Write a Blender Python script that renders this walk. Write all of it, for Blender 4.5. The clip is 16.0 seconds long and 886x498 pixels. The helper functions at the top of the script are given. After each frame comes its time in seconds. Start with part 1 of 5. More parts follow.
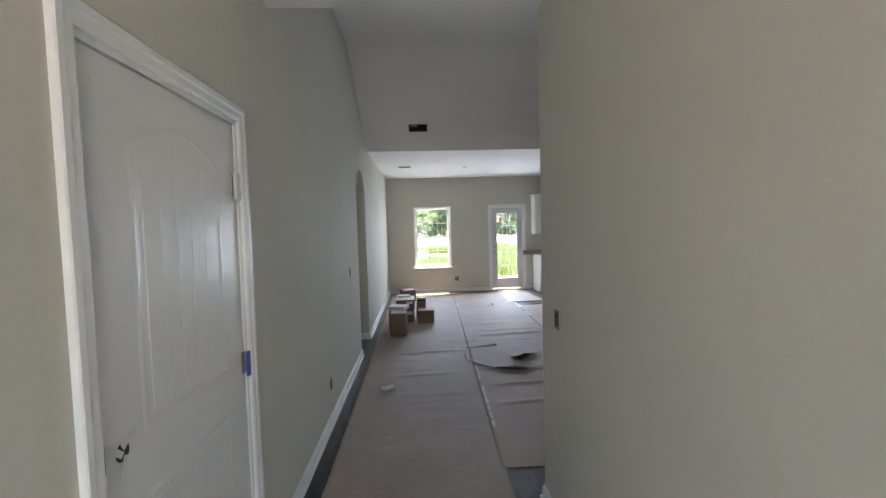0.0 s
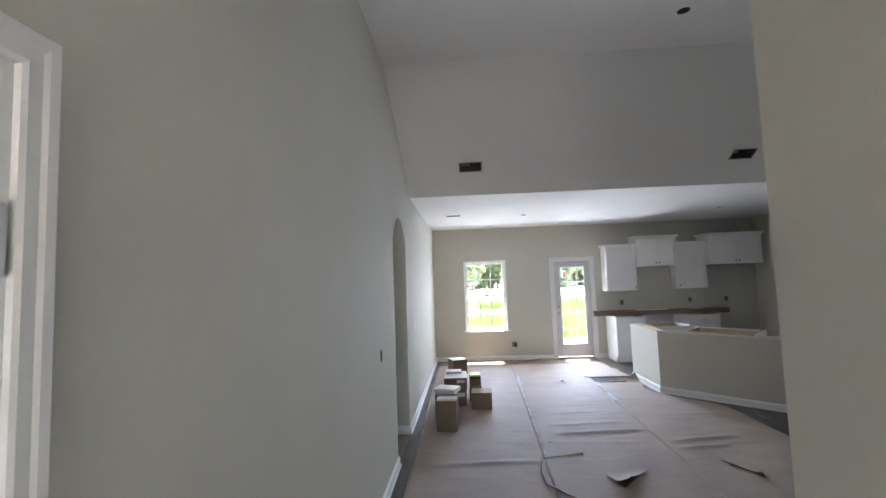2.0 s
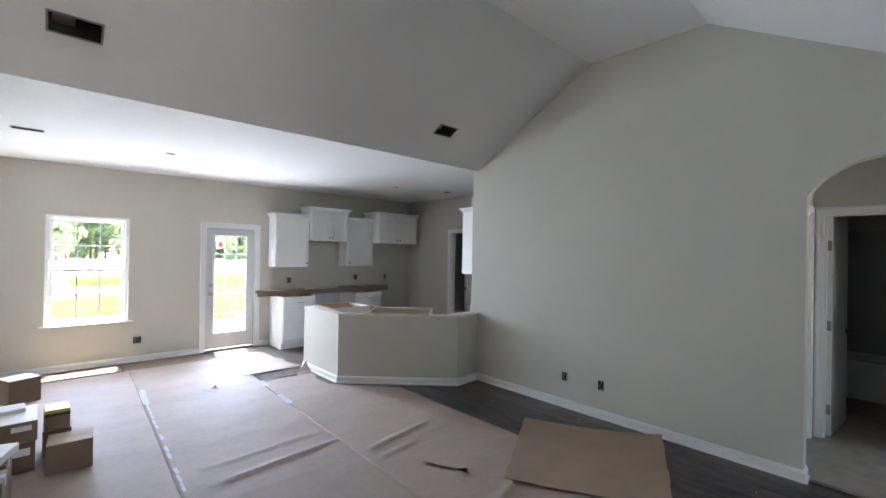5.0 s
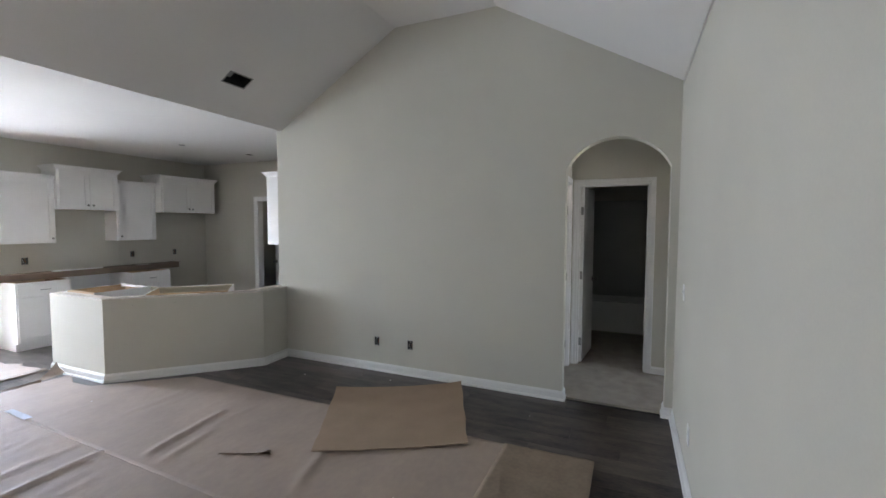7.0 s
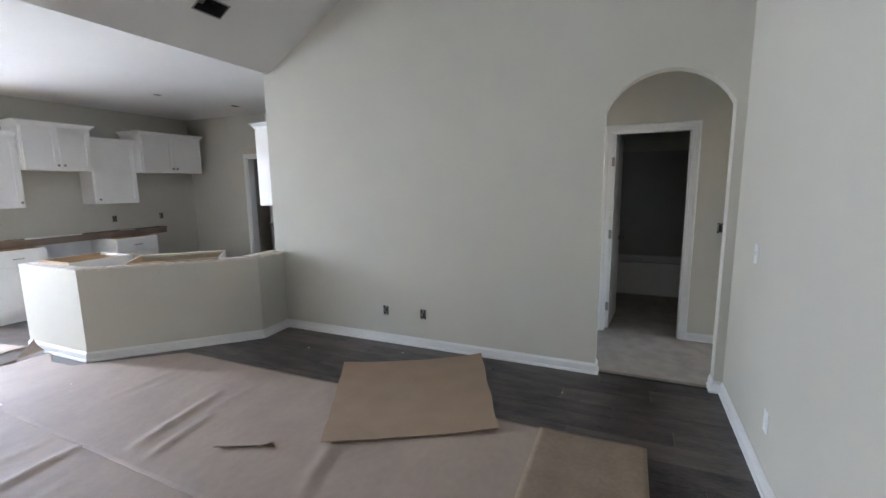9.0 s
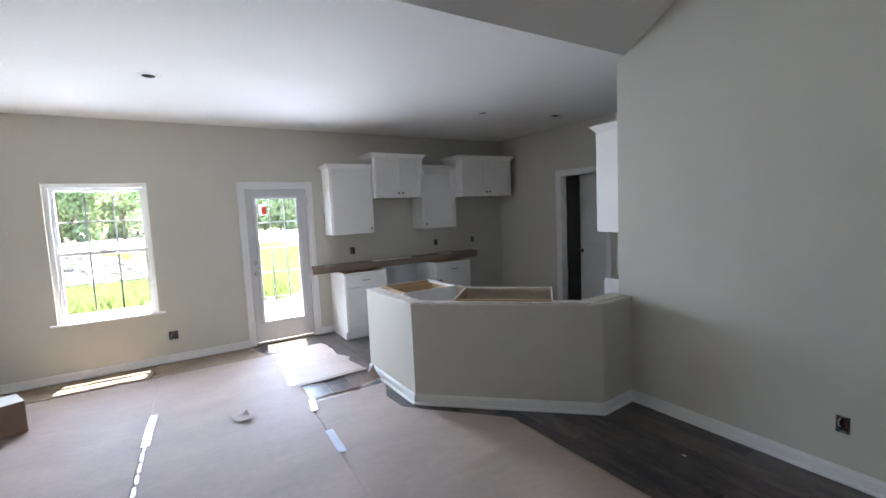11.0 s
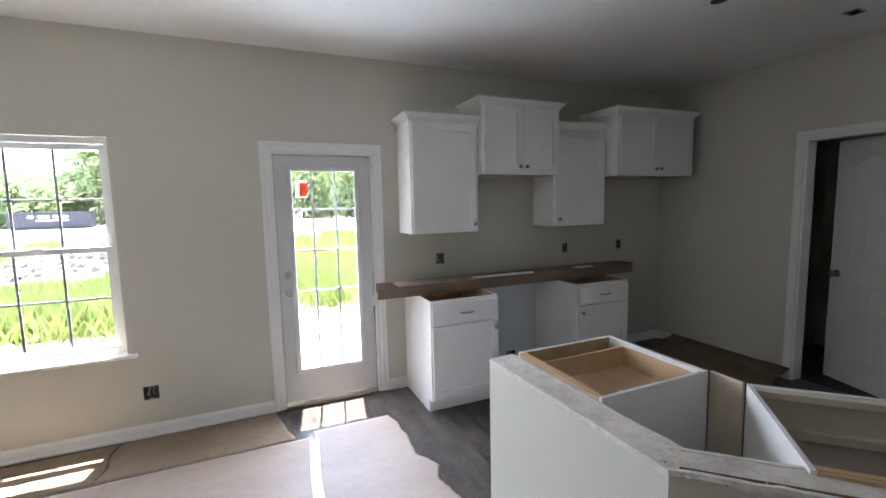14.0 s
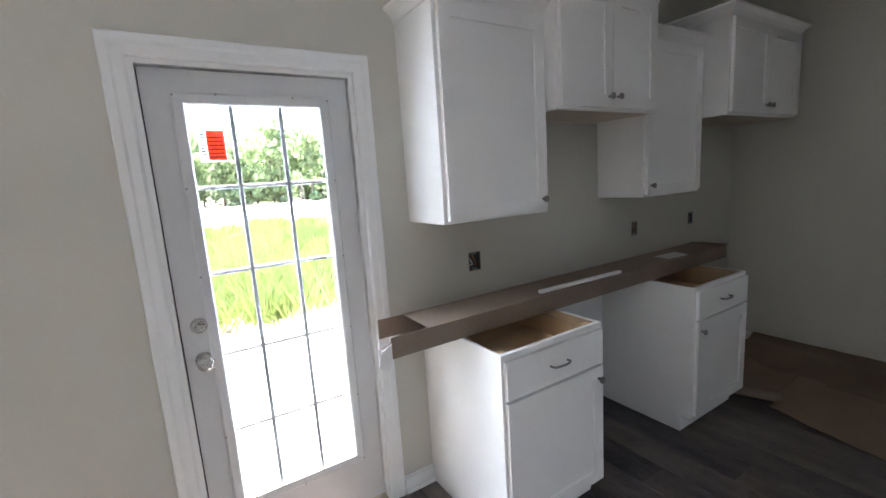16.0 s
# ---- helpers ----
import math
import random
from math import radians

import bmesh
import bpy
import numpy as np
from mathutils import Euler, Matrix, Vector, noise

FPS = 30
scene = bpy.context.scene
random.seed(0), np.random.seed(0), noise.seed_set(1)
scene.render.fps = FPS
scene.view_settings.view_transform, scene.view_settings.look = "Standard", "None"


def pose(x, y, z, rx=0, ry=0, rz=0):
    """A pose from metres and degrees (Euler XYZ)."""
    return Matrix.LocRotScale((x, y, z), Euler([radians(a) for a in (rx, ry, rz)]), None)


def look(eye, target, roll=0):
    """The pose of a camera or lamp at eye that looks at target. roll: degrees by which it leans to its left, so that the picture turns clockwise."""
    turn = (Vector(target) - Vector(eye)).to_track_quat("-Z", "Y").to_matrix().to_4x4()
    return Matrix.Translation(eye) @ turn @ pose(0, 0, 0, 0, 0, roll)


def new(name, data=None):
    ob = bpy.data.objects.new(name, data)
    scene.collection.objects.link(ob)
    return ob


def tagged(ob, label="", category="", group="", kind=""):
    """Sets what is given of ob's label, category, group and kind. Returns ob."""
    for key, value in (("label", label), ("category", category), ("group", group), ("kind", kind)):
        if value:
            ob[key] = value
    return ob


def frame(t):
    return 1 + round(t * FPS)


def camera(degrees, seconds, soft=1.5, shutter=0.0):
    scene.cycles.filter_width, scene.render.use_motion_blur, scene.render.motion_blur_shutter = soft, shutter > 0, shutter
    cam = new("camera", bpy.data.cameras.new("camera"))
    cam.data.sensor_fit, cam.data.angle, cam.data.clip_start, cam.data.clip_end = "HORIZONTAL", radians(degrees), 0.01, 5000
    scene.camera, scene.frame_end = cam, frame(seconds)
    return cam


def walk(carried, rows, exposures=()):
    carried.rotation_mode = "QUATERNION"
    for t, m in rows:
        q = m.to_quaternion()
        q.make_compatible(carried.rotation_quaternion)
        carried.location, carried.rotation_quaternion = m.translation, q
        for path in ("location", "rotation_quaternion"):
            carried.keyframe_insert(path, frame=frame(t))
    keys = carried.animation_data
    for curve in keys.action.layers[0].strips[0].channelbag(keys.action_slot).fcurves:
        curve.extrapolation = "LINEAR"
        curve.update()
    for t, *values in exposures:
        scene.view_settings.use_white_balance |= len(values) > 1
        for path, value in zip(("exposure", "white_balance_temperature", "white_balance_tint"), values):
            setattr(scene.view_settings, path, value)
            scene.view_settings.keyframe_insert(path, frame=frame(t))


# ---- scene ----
cam = camera(92.3, 16.0)
PATH = [
    (0, (-0.05, 0.136, 1.567), (0.059, 2.131, 1.462), -1.6),
    (0.5, (-0.017, 0.431, 1.611), (-0.054, 2.429, 1.689), -1.6),
    (1, (-0.111, 0.756, 1.654), (-0.156, 2.751, 1.791), -1.4),
    (1.5, (-0.133, 1.079, 1.66), (-0.217, 3.071, 1.822), -2.1),
    (2, (-0.119, 1.382, 1.674), (-0.223, 3.374, 1.82), -2.0),
    (2.5, (-0.192, 1.745, 1.641), (-0.102, 3.742, 1.708), -1.9),
    (3, (-0.155, 2.091, 1.604), (0.089, 4.075, 1.559), -1.6),
    (3.5, (-0.121, 2.411, 1.631), (0.266, 4.372, 1.557), -0.5),
    (4, (-0.11, 2.726, 1.634), (0.725, 4.541, 1.544), 0.3),
    (4.2, (-0.123, 2.794, 1.629), (0.879, 4.522, 1.528), 0.2),
    (6.3, (-0.008, 2.857, 1.709), (1.579, 4.065, 1.862), 0.9),
    (6.5, (0.015, 2.834, 1.682), (1.666, 3.961, 1.756), 0.7),
    (7, (0.061, 2.793, 1.604), (1.887, 3.602, 1.492), 0.2),
    (7.5, (0.135, 2.748, 1.582), (2.039, 3.303, 1.326), -0.0),
    (8, (0.214, 2.757, 1.567), (2.124, 3.269, 1.272), -1.0),
    (8.5, (0.319, 2.841, 1.566), (2.197, 3.448, 1.24), -2.0),
    (9, (0.448, 3.147, 1.561), (2.26, 3.939, 1.263), -0.7),
    (9.5, (0.594, 3.433, 1.561), (2.247, 4.519, 1.266), -1.5),
    (10, (0.754, 3.79, 1.591), (2.153, 5.196, 1.329), -1.9),
    (12.3, (1.27, 5.491, 1.597), (2.19, 7.26, 1.445), -2.5),
    (12.5, (1.328, 5.634, 1.585), (2.24, 7.408, 1.436), -2.2),
    (13, (1.482, 6.039, 1.599), (2.328, 7.845, 1.446), -1.4),
    (13.5, (1.519, 6.47, 1.583), (2.306, 8.3, 1.413), -1.3),
    (14, (1.578, 6.876, 1.57), (2.363, 8.703, 1.361), -1.2),
    (14.5, (1.663, 7.283, 1.575), (2.418, 9.119, 1.337), -1.3),
    (15, (1.643, 7.684, 1.542), (2.393, 9.521, 1.296), -1.9),
    (15.5, (1.677, 8.084, 1.541), (2.545, 9.865, 1.268), -3.5),
    (16, (1.74, 8.537, 1.524), (2.779, 10.216, 1.204), -3.8),
]
EXPOSURE = [
    (0.0, 3.55, 6970, 11), (0.5, 3.84, 6970, 11), (1.5, 3.92, 6880, 14), (3.0, 4.26, 6780, 14), (4.2, 4.35, 6730, 14),
    (6.3, 4.33, 7030, 14), (7.0, 4.43, 7130, 14), (7.5, 4.86, 7130, 14), (8.0, 4.88, 7130, 14), (9.0, 4.74, 6930, 14), (10.0, 4.28, 6730, 14),
    (12.5, 3.87, 6730, 14), (13.5, 3.78, 6830, 14), (14.0, 3.72, 7030, 14), (15.0, 3.50, 7030, 14), (16.0, 3.85, 6930, 14),
]
walk(cam, [(t, look(eye, target, roll)) for t, eye, target, roll in PATH], EXPOSURE)

# ---- world and sun ----
world = bpy.data.worlds.new("sky")
scene.world = world
world.use_nodes = True
wn = world.node_tree
sky = wn.nodes.new("ShaderNodeTexSky")
sky.sky_type = "NISHITA"
sky.sun_disc = False
sky.sun_elevation = radians(73.7)
sky.sun_rotation = radians(9)
sky.air_density, sky.dust_density = 1.0, 1.5
wn.nodes["Background"].inputs[1].default_value = 0.15
wn.links.new(sky.outputs[0], wn.nodes["Background"].inputs[0])
sun = new("sun", bpy.data.lights.new("sun", "SUN"))
sun.data.energy, sun.data.angle, sun.data.color = 4.8, radians(0.5), (1.0, 0.96, 0.9)
sun.matrix_world = look((0.047 * 30, 10 + 0.289 * 30, 30), (0, 10, 0))



def daylight(name, x, y, z, turn, width, height, watts, colour, down=0):
    """The sky's light in an opening."""
    a = new(name, bpy.data.lights.new(name, "AREA"))
    a.data.shape, a.data.size, a.data.size_y = "RECTANGLE", width, height
    a.data.energy, a.data.color = watts, colour
    a.matrix_world = pose(x, y, z, 90 - down, 0, turn)
    return a


daylight("window_daylight", 0.268, 10.64, 1.38, 180, 0.86, 1.42, 7.3, (0.66, 0.79, 1.0), 18)
daylight("door_daylight", 2.057, 10.66, 1.13, 180, 0.52, 1.58, 10.0, (0.66, 0.79, 1.0), 18)
daylight("entry_daylight", -0.09, -1.74, 1.0, -38, 0.92, 2.0, 0.17, (0.96, 0.93, 1.0))
# Window of an unseen bedroom, added to light the vestibule from the south.
daylight("unseen_bedroom_daylight", 4.75, -1.70, 1.35, 0, 1.2, 1.4, 2.2, (0.74, 0.84, 1.0))
daylight("utility_daylight", -2.19, 7.55, 1.35, -90, 0.9, 1.4, 3.5, (0.85, 0.95, 1.0))

# ---- materials ----


def surface(name, colour, rough=0.6, vary=0.08, scale=6.0, fine=90.0, bump=0.1, depth=0.002, metal=0.0, stretch=(1, 1, 1), spread=0.0, gloss=0.5, sky_tint=(1, 1, 1)):
    """A painted, wooden, papery or metal surface: two scales of tone, uneven gloss, fine relief; spread varies piece by piece."""
    m = bpy.data.materials.new(name)
    m.use_nodes = True
    t = m.node_tree
    n, l = t.nodes, t.links
    b = n["Principled BSDF"]
    b.inputs["Metallic"].default_value = metal
    b.inputs["Specular IOR Level"].default_value = gloss
    # Reflection tint; blue on floor things, where sky sheen is put into it.
    b.inputs["Specular Tint"].default_value = (*sky_tint, 1)
    co = n.new("ShaderNodeTexCoord")
    mp = n.new("ShaderNodeMapping")
    mp.inputs["Scale"].default_value = stretch
    l.new(co.outputs["Object"], mp.inputs["Vector"])
    big, small = n.new("ShaderNodeTexNoise"), n.new("ShaderNodeTexNoise")
    for tex, s, d in ((big, scale, 3), (small, fine, 5)):
        tex.inputs["Scale"].default_value = s
        tex.inputs["Detail"].default_value = d
        l.new(mp.outputs[0], tex.inputs["Vector"])
    mix = n.new("ShaderNodeMath")
    mix.operation = "MULTIPLY_ADD"
    mix.inputs[1].default_value = 0.6
    l.new(big.outputs["Fac"], mix.inputs[0])
    half = n.new("ShaderNodeMath")
    half.operation = "MULTIPLY"
    half.inputs[1].default_value = 0.4
    l.new(small.outputs["Fac"], half.inputs[0])
    l.new(half.outputs[0], mix.inputs[2])
    val = mix.outputs[0]
    if spread:
        info = n.new("ShaderNodeObjectInfo")
        add = n.new("ShaderNodeMath")
        add.operation = "MULTIPLY_ADD"
        add.inputs[1].default_value = spread
        l.new(info.outputs["Random"], add.inputs[0])
        sub = n.new("ShaderNodeMath")
        sub.operation = "SUBTRACT"
        sub.inputs[1].default_value = spread / 2
        l.new(val, sub.inputs[0])
        l.new(sub.outputs[0], add.inputs[2])
        val = add.outputs[0]
        off = n.new("ShaderNodeVectorMath")
        off.operation = "SCALE"
        off.inputs[0].default_value = (37, 19, 11)
        l.new(info.outputs["Random"], off.inputs["Scale"])
        l.new(off.outputs[0], mp.inputs["Location"])
    ramp = n.new("ShaderNodeValToRGB")
    ramp.color_ramp.elements[0].position, ramp.color_ramp.elements[1].position = 0.3, 0.7
    ramp.color_ramp.elements[0].color = (*[c * (1 - vary) for c in colour], 1)
    ramp.color_ramp.elements[1].color = (*[min(1, c * (1 + vary)) for c in colour], 1)
    l.new(val, ramp.inputs[0])
    l.new(ramp.outputs[0], b.inputs["Base Color"])
    r = n.new("ShaderNodeMapRange")
    r.inputs["To Min"].default_value, r.inputs["To Max"].default_value = max(0.02, rough - 0.08), min(1, rough + 0.08)
    l.new(small.outputs["Fac"], r.inputs["Value"])
    l.new(r.outputs[0], b.inputs["Roughness"])
    if bump:
        bp = n.new("ShaderNodeBump")
        bp.inputs["Strength"].default_value, bp.inputs["Distance"].default_value = bump, depth
        l.new(small.outputs["Fac"], bp.inputs["Height"])
        l.new(bp.outputs[0], b.inputs["Normal"])
    return m


def foliage(name, colour, scale):
    """Leaves that let some light through, in clumps of lighter and darker tone."""
    m = surface(name, colour, 0.7, 0.38, scale, scale * 14, 0.0)
    n, l = m.node_tree.nodes, m.node_tree.links
    tr, mix = n.new("ShaderNodeBsdfTranslucent"), n.new("ShaderNodeMixShader")
    mix.inputs[0].default_value = 0.6
    ramp = [q for q in n if q.type == "VALTORGB"][0]
    l.new(ramp.outputs[0], tr.inputs[0])
    l.new(n["Principled BSDF"].outputs[0], mix.inputs[1])
    l.new(tr.outputs[0], mix.inputs[2])
    l.new(mix.outputs[0], n["Material Output"].inputs[0])
    return m


def glass(name):
    m = bpy.data.materials.new(name)
    m.use_nodes = True
    n, l = m.node_tree.nodes, m.node_tree.links
    n.remove(n["Principled BSDF"])
    clear, shine, mix, fr = n.new("ShaderNodeBsdfTransparent"), n.new("ShaderNodeBsdfGlossy"), n.new("ShaderNodeMixShader"), n.new("ShaderNodeFresnel")
    clear.inputs[0].default_value = (0.87, 0.90, 0.89, 1)
    shine.inputs["Roughness"].default_value = 0.01
    fr.inputs[0].default_value = 1.45
    l.new(fr.outputs[0], mix.inputs[0])
    l.new(clear.outputs[0], mix.inputs[1])
    l.new(shine.outputs[0], mix.inputs[2])
    l.new(mix.outputs[0], n["Material Output"].inputs[0])
    return m


WALL = surface("greige wall paint", (0.603, 0.583, 0.517), 0.78, 0.045, 1.2, 160, 0.25, 0.0015, gloss=0.3)
CEIL = surface("white ceiling paint", (0.76, 0.75, 0.735), 0.85, 0.03, 1.0, 120, 0.35, 0.002)
TRIM = surface("white trim paint", (0.80, 0.80, 0.79), 0.35, 0.03, 3, 60, 0.08, 0.001)
DOOR_PAINT = surface("white moulded door paint", (0.76, 0.755, 0.74), 0.3, 0.03, 3, 70, 0.12, 0.001)
EXT_DOOR = surface("pale grey primed door", (0.62, 0.62, 0.62), 0.4, 0.04, 4, 80, 0.1, 0.001)
CABINET = surface("white cabinet lacquer", (0.86, 0.848, 0.825), 0.32, 0.02, 4, 50, 0.05, 0.0008)
VINYL = surface("white window vinyl", (0.82, 0.83, 0.83), 0.3, 0.02, 5, 60, 0.05, 0.0008)
# Blue reflection tint paints the sky's sheen onto the planks.
PLANK = surface("dark grey oak floor plank", (0.085, 0.069, 0.059), 0.33, 0.8, 3.4, 26, 0.35, 0.0015, stretch=(3.4, 1.0, 1), spread=0.20, sky_tint=(0.6, 0.72, 1.0))
CARPET = surface("beige-grey carpet", (0.33, 0.29, 0.25), 0.95, 0.25, 7, 260, 1.0, 0.006)
# Blue in the reflections stands for sky sheen on the paper.
PAPER = surface("tan builder's paper", (0.41, 0.32, 0.25), 0.72, 0.12, 2.0, 17, 0.32, 0.004, stretch=(1.0, 1.5, 1), gloss=0.8, sky_tint=(0.36, 0.52, 1.0))
PAPER_DARK = surface("brown builder's paper", (0.275, 0.208, 0.155), 0.65, 0.2, 5, 40, 0.3, 0.002, gloss=0.3)
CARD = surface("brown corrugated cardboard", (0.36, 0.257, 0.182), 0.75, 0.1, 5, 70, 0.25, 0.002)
# Carton sides away from the window: CARD darkened, their shade in the colour.
BOXCARD_SHADED = surface("shade-darkened brown carton board", (0.21, 0.145, 0.098), 0.75, 0.12, 5, 70, 0.25, 0.002)
CARD_DARK = surface("dark brown cardboard", (0.17, 0.115, 0.075), 0.8, 0.15, 5, 70, 0.25, 0.002)
CARD_WHITE = surface("white printed carton", (0.72, 0.71, 0.70), 0.55, 0.05, 6, 60, 0.1, 0.001)
YELLOW = surface("yellow printed carton", (0.55, 0.45, 0.05), 0.5, 0.1, 6, 60, 0.1, 0.001)
BLACK_PRINT = surface("black print", (0.03, 0.03, 0.03), 0.6, 0.1, 6, 60, 0.05, 0.001)
PLY = surface("raw birch plywood", (0.54, 0.365, 0.215), 0.55, 0.12, 3, 40, 0.2, 0.001, stretch=(1, 6, 1))
PLY_PALE = surface("pale unfinished wood", (0.56, 0.47, 0.36), 0.6, 0.12, 4, 40, 0.2, 0.001, stretch=(1, 5, 1))
LUMBER = surface("plaster-smeared framing lumber", (0.67, 0.61, 0.545), 0.8, 0.26, 11, 70, 0.5, 0.003)
PLASTER = surface("smeared joint plaster", (0.66, 0.63, 0.585), 0.85, 0.22, 17, 90, 0.7, 0.003)
CREAM = surface("cream cabinet interior", (0.64, 0.58, 0.46), 0.5, 0.06, 4, 50, 0.1, 0.001)
CARTON_GREY = surface("dusty grey-brown carton", (0.22, 0.165, 0.125), 0.75, 0.15, 5, 60, 0.3, 0.002)
NICKEL = surface("brushed nickel", (0.30, 0.29, 0.28), 0.3, 0.06, 8, 200, 0.05, 0.0005, metal=1.0)
SATIN = surface("satin nickel lockset", (0.50, 0.49, 0.47), 0.28, 0.05, 8, 200, 0.05, 0.0005, metal=1.0)
DARKBOX = surface("blue-grey plastic box", (0.10, 0.105, 0.11), 0.6, 0.2, 30, 200, 0.1, 0.001)
VOID = surface("dark duct lining", (0.035, 0.035, 0.033), 0.8, 0.3, 12, 90, 0.2, 0.001)
SHEETMETAL = surface("galvanised duct metal", (0.30, 0.30, 0.29), 0.4, 0.2, 20, 120, 0.1, 0.001, metal=0.8)
COPPER = surface("copper wire", (0.45, 0.22, 0.12), 0.4, 0.1, 30, 200, 0.05, 0.0005, metal=1.0)
# Same painted sky sheen: the tape's reflections are tinted blue.
TAPE = surface("clear packing tape", (0.62, 0.66, 0.76), 0.25, 0.12, 9, 30, 0.4, 0.002, gloss=0.9, sky_tint=(0.6, 0.72, 1.0))
BLUE_TAPE = surface("blue masking tape", (0.03, 0.07, 0.30), 0.6, 0.15, 20, 200, 0.2, 0.001)
THRESH = surface("tan door sill", (0.42, 0.36, 0.29), 0.5, 0.15, 8, 80, 0.2, 0.001)
TILE_DARK = surface("grey bath surround", (0.42, 0.42, 0.40), 0.25, 0.05, 3, 60, 0.05, 0.001)
TUB = surface("white bathtub enamel", (0.78, 0.78, 0.76), 0.15, 0.02, 3, 60, 0.02, 0.0005)
SAND = surface("pale sandy soil", (0.46, 0.42, 0.37), 0.95, 0.25, 0.5, 9, 0.8, 0.02)
CONCRETE = surface("pale concrete slab", (0.55, 0.54, 0.52), 0.85, 0.1, 2, 60, 0.4, 0.003)
GRASS = foliage("fresh green grass", (0.21, 0.27, 0.09), 0.7)
STICKER = foliage("orange-red sticker film", (0.80, 0.17, 0.09), 3)
STICKER_WHITE = foliage("white sticker film", (0.75, 0.75, 0.75), 3)
# Paler than leaves are: the far haze is put into the colour.
LEAF = foliage("woodland leaves", (0.28, 0.36, 0.20), 0.12)
BARK = surface("tree bark", (0.12, 0.09, 0.07), 0.9, 0.3, 4, 40, 0.5, 0.01)
SKIP = surface("dark blue painted steel", (0.03, 0.035, 0.06), 0.5, 0.2, 2, 30, 0.2, 0.002)
STONE = surface("grey rubble", (0.25, 0.23, 0.20), 0.9, 0.3, 4, 30, 0.6, 0.01)
GRILLE = surface("grey window grille", (0.58, 0.60, 0.62), 0.4, 0.04, 5, 60, 0.05, 0.0008)
GLASS = glass("clear window glass")

# ---- building helpers ----


def box(bm, x0, x1, y0, y1, z0, z1, bevel=0.0):
    v = [bm.verts.new((x, y, z)) for x in (x0, x1) for y in (y0, y1) for z in (z0, z1)]
    faces = [bm.faces.new([v[i] for i in q]) for q in ((0, 1, 3, 2), (4, 6, 7, 5), (0, 4, 5, 1), (2, 3, 7, 6), (0, 2, 6, 4), (1, 5, 7, 3))]
    if bevel:
        edges = list({e for f in faces for e in f.edges})
        bmesh.ops.bevel(bm, geom=edges, offset=bevel, segments=2, affect="EDGES", profile=0.5)
    return bm


def boxed(*args, bevel=0.0):
    return box(bmesh.new(), *args, bevel=bevel)


def link(name, bm, material, smooth=False):
    me = bpy.data.meshes.new(name)
    bmesh.ops.recalc_face_normals(bm, faces=bm.faces)
    bm.to_mesh(me)
    bm.free()
    me.materials.append(material)
    if smooth:
        for p in me.polygons:
            p.use_smooth = True
    return new(name, me)


def part(name, bm, material, parent, label="", smooth=False):
    ob = link(name, bm, material, smooth)
    ob.parent = parent
    return tagged(ob, label)


def thing(name, label, category, m=None, group="", kind=""):
    ob = new(name)
    ob.empty_display_size = 0.1
    ob.matrix_world = m or Matrix()
    return tagged(ob, label, category, group, kind)


def setting(name, bm, material, label=""):
    return tagged(link(name, bm, material), label or name.replace("_", " "), kind="structure")


def panel(bm, us, zs, holes, a, b, to3d):
    """A slab between depths a and b over the grid us x zs, open at the holes (u0, u1, z0, z1)."""
    us = sorted({*us, *[h[i] for h in holes for i in (0, 1)]})
    zs = sorted({*zs, *[h[i] for h in holes for i in (2, 3)]})
    nu, nz = len(us) - 1, len(zs) - 1

    def solid(i, j):
        if not (0 <= i < nu and 0 <= j < nz):
            return False
        u, z = (us[i] + us[i + 1]) / 2, (zs[j] + zs[j + 1]) / 2
        return not any(h[0] < u < h[1] and h[2] < z < h[3] for h in holes)
    cache = {}

    def vert(i, j, d):
        if (i, j, d) not in cache:
            cache[i, j, d] = bm.verts.new(to3d(us[i], zs[j], b if d else a))
        return cache[i, j, d]
    for i in range(nu):
        for j in range(nz):
            if not solid(i, j):
                continue
            for d in (0, 1):
                bm.faces.new([vert(i, j, d), vert(i + 1, j, d), vert(i + 1, j + 1, d), vert(i, j + 1, d)])
            for di, dj, p, q in ((-1, 0, (i, j), (i, j + 1)), (1, 0, (i + 1, j), (i + 1, j + 1)), (0, -1, (i, j), (i + 1, j)), (0, 1, (i, j + 1), (i + 1, j + 1))):
                if not solid(i + di, j + dj):
                    bm.faces.new([vert(*p, 0), vert(*q, 0), vert(*q, 1), vert(*p, 1)])
    return bm


def along_x(u, z, d):
    return (u, d, z)


def along_y(u, z, d):
    return (d, u, z)


def flat(u, w, d):
    return (u, w, d)


def weld(bm):
    bmesh.ops.remove_doubles(bm, verts=bm.verts, dist=0.0004)
    return bm


def prism(bm, pts, a, b, to3d):
    lo, hi = [bm.verts.new(to3d(u, z, a)) for u, z in pts], [bm.verts.new(to3d(u, z, b)) for u, z in pts]
    bm.faces.new(lo)
    bm.faces.new(hi)
    for i in range(len(pts)):
        j = (i + 1) % len(pts)
        bm.faces.new([lo[i], lo[j], hi[j], hi[i]])
    return bm


def arch_z(u, u0, u1, spring, top):
    h, s = (u1 - u0) / 2, top - spring
    r = (h * h + s * s) / (2 * s)
    return top - r + math.sqrt(max(0, r * r - (u - (u0 + u1) / 2) ** 2))


def arch_fill(bm, u0, u1, spring, top, head, a, b, to3d, steps=24):
    """The wall between an arch's curve and the level head above it."""
    us = [u0 + (u1 - u0) * i / steps for i in range(steps + 1)]
    for p, q in zip(us, us[1:]):
        prism(bm, [(p, arch_z(p, u0, u1, spring, top)), (q, arch_z(q, u0, u1, spring, top)), (q, head), (p, head)], a, b, to3d)
    return bm


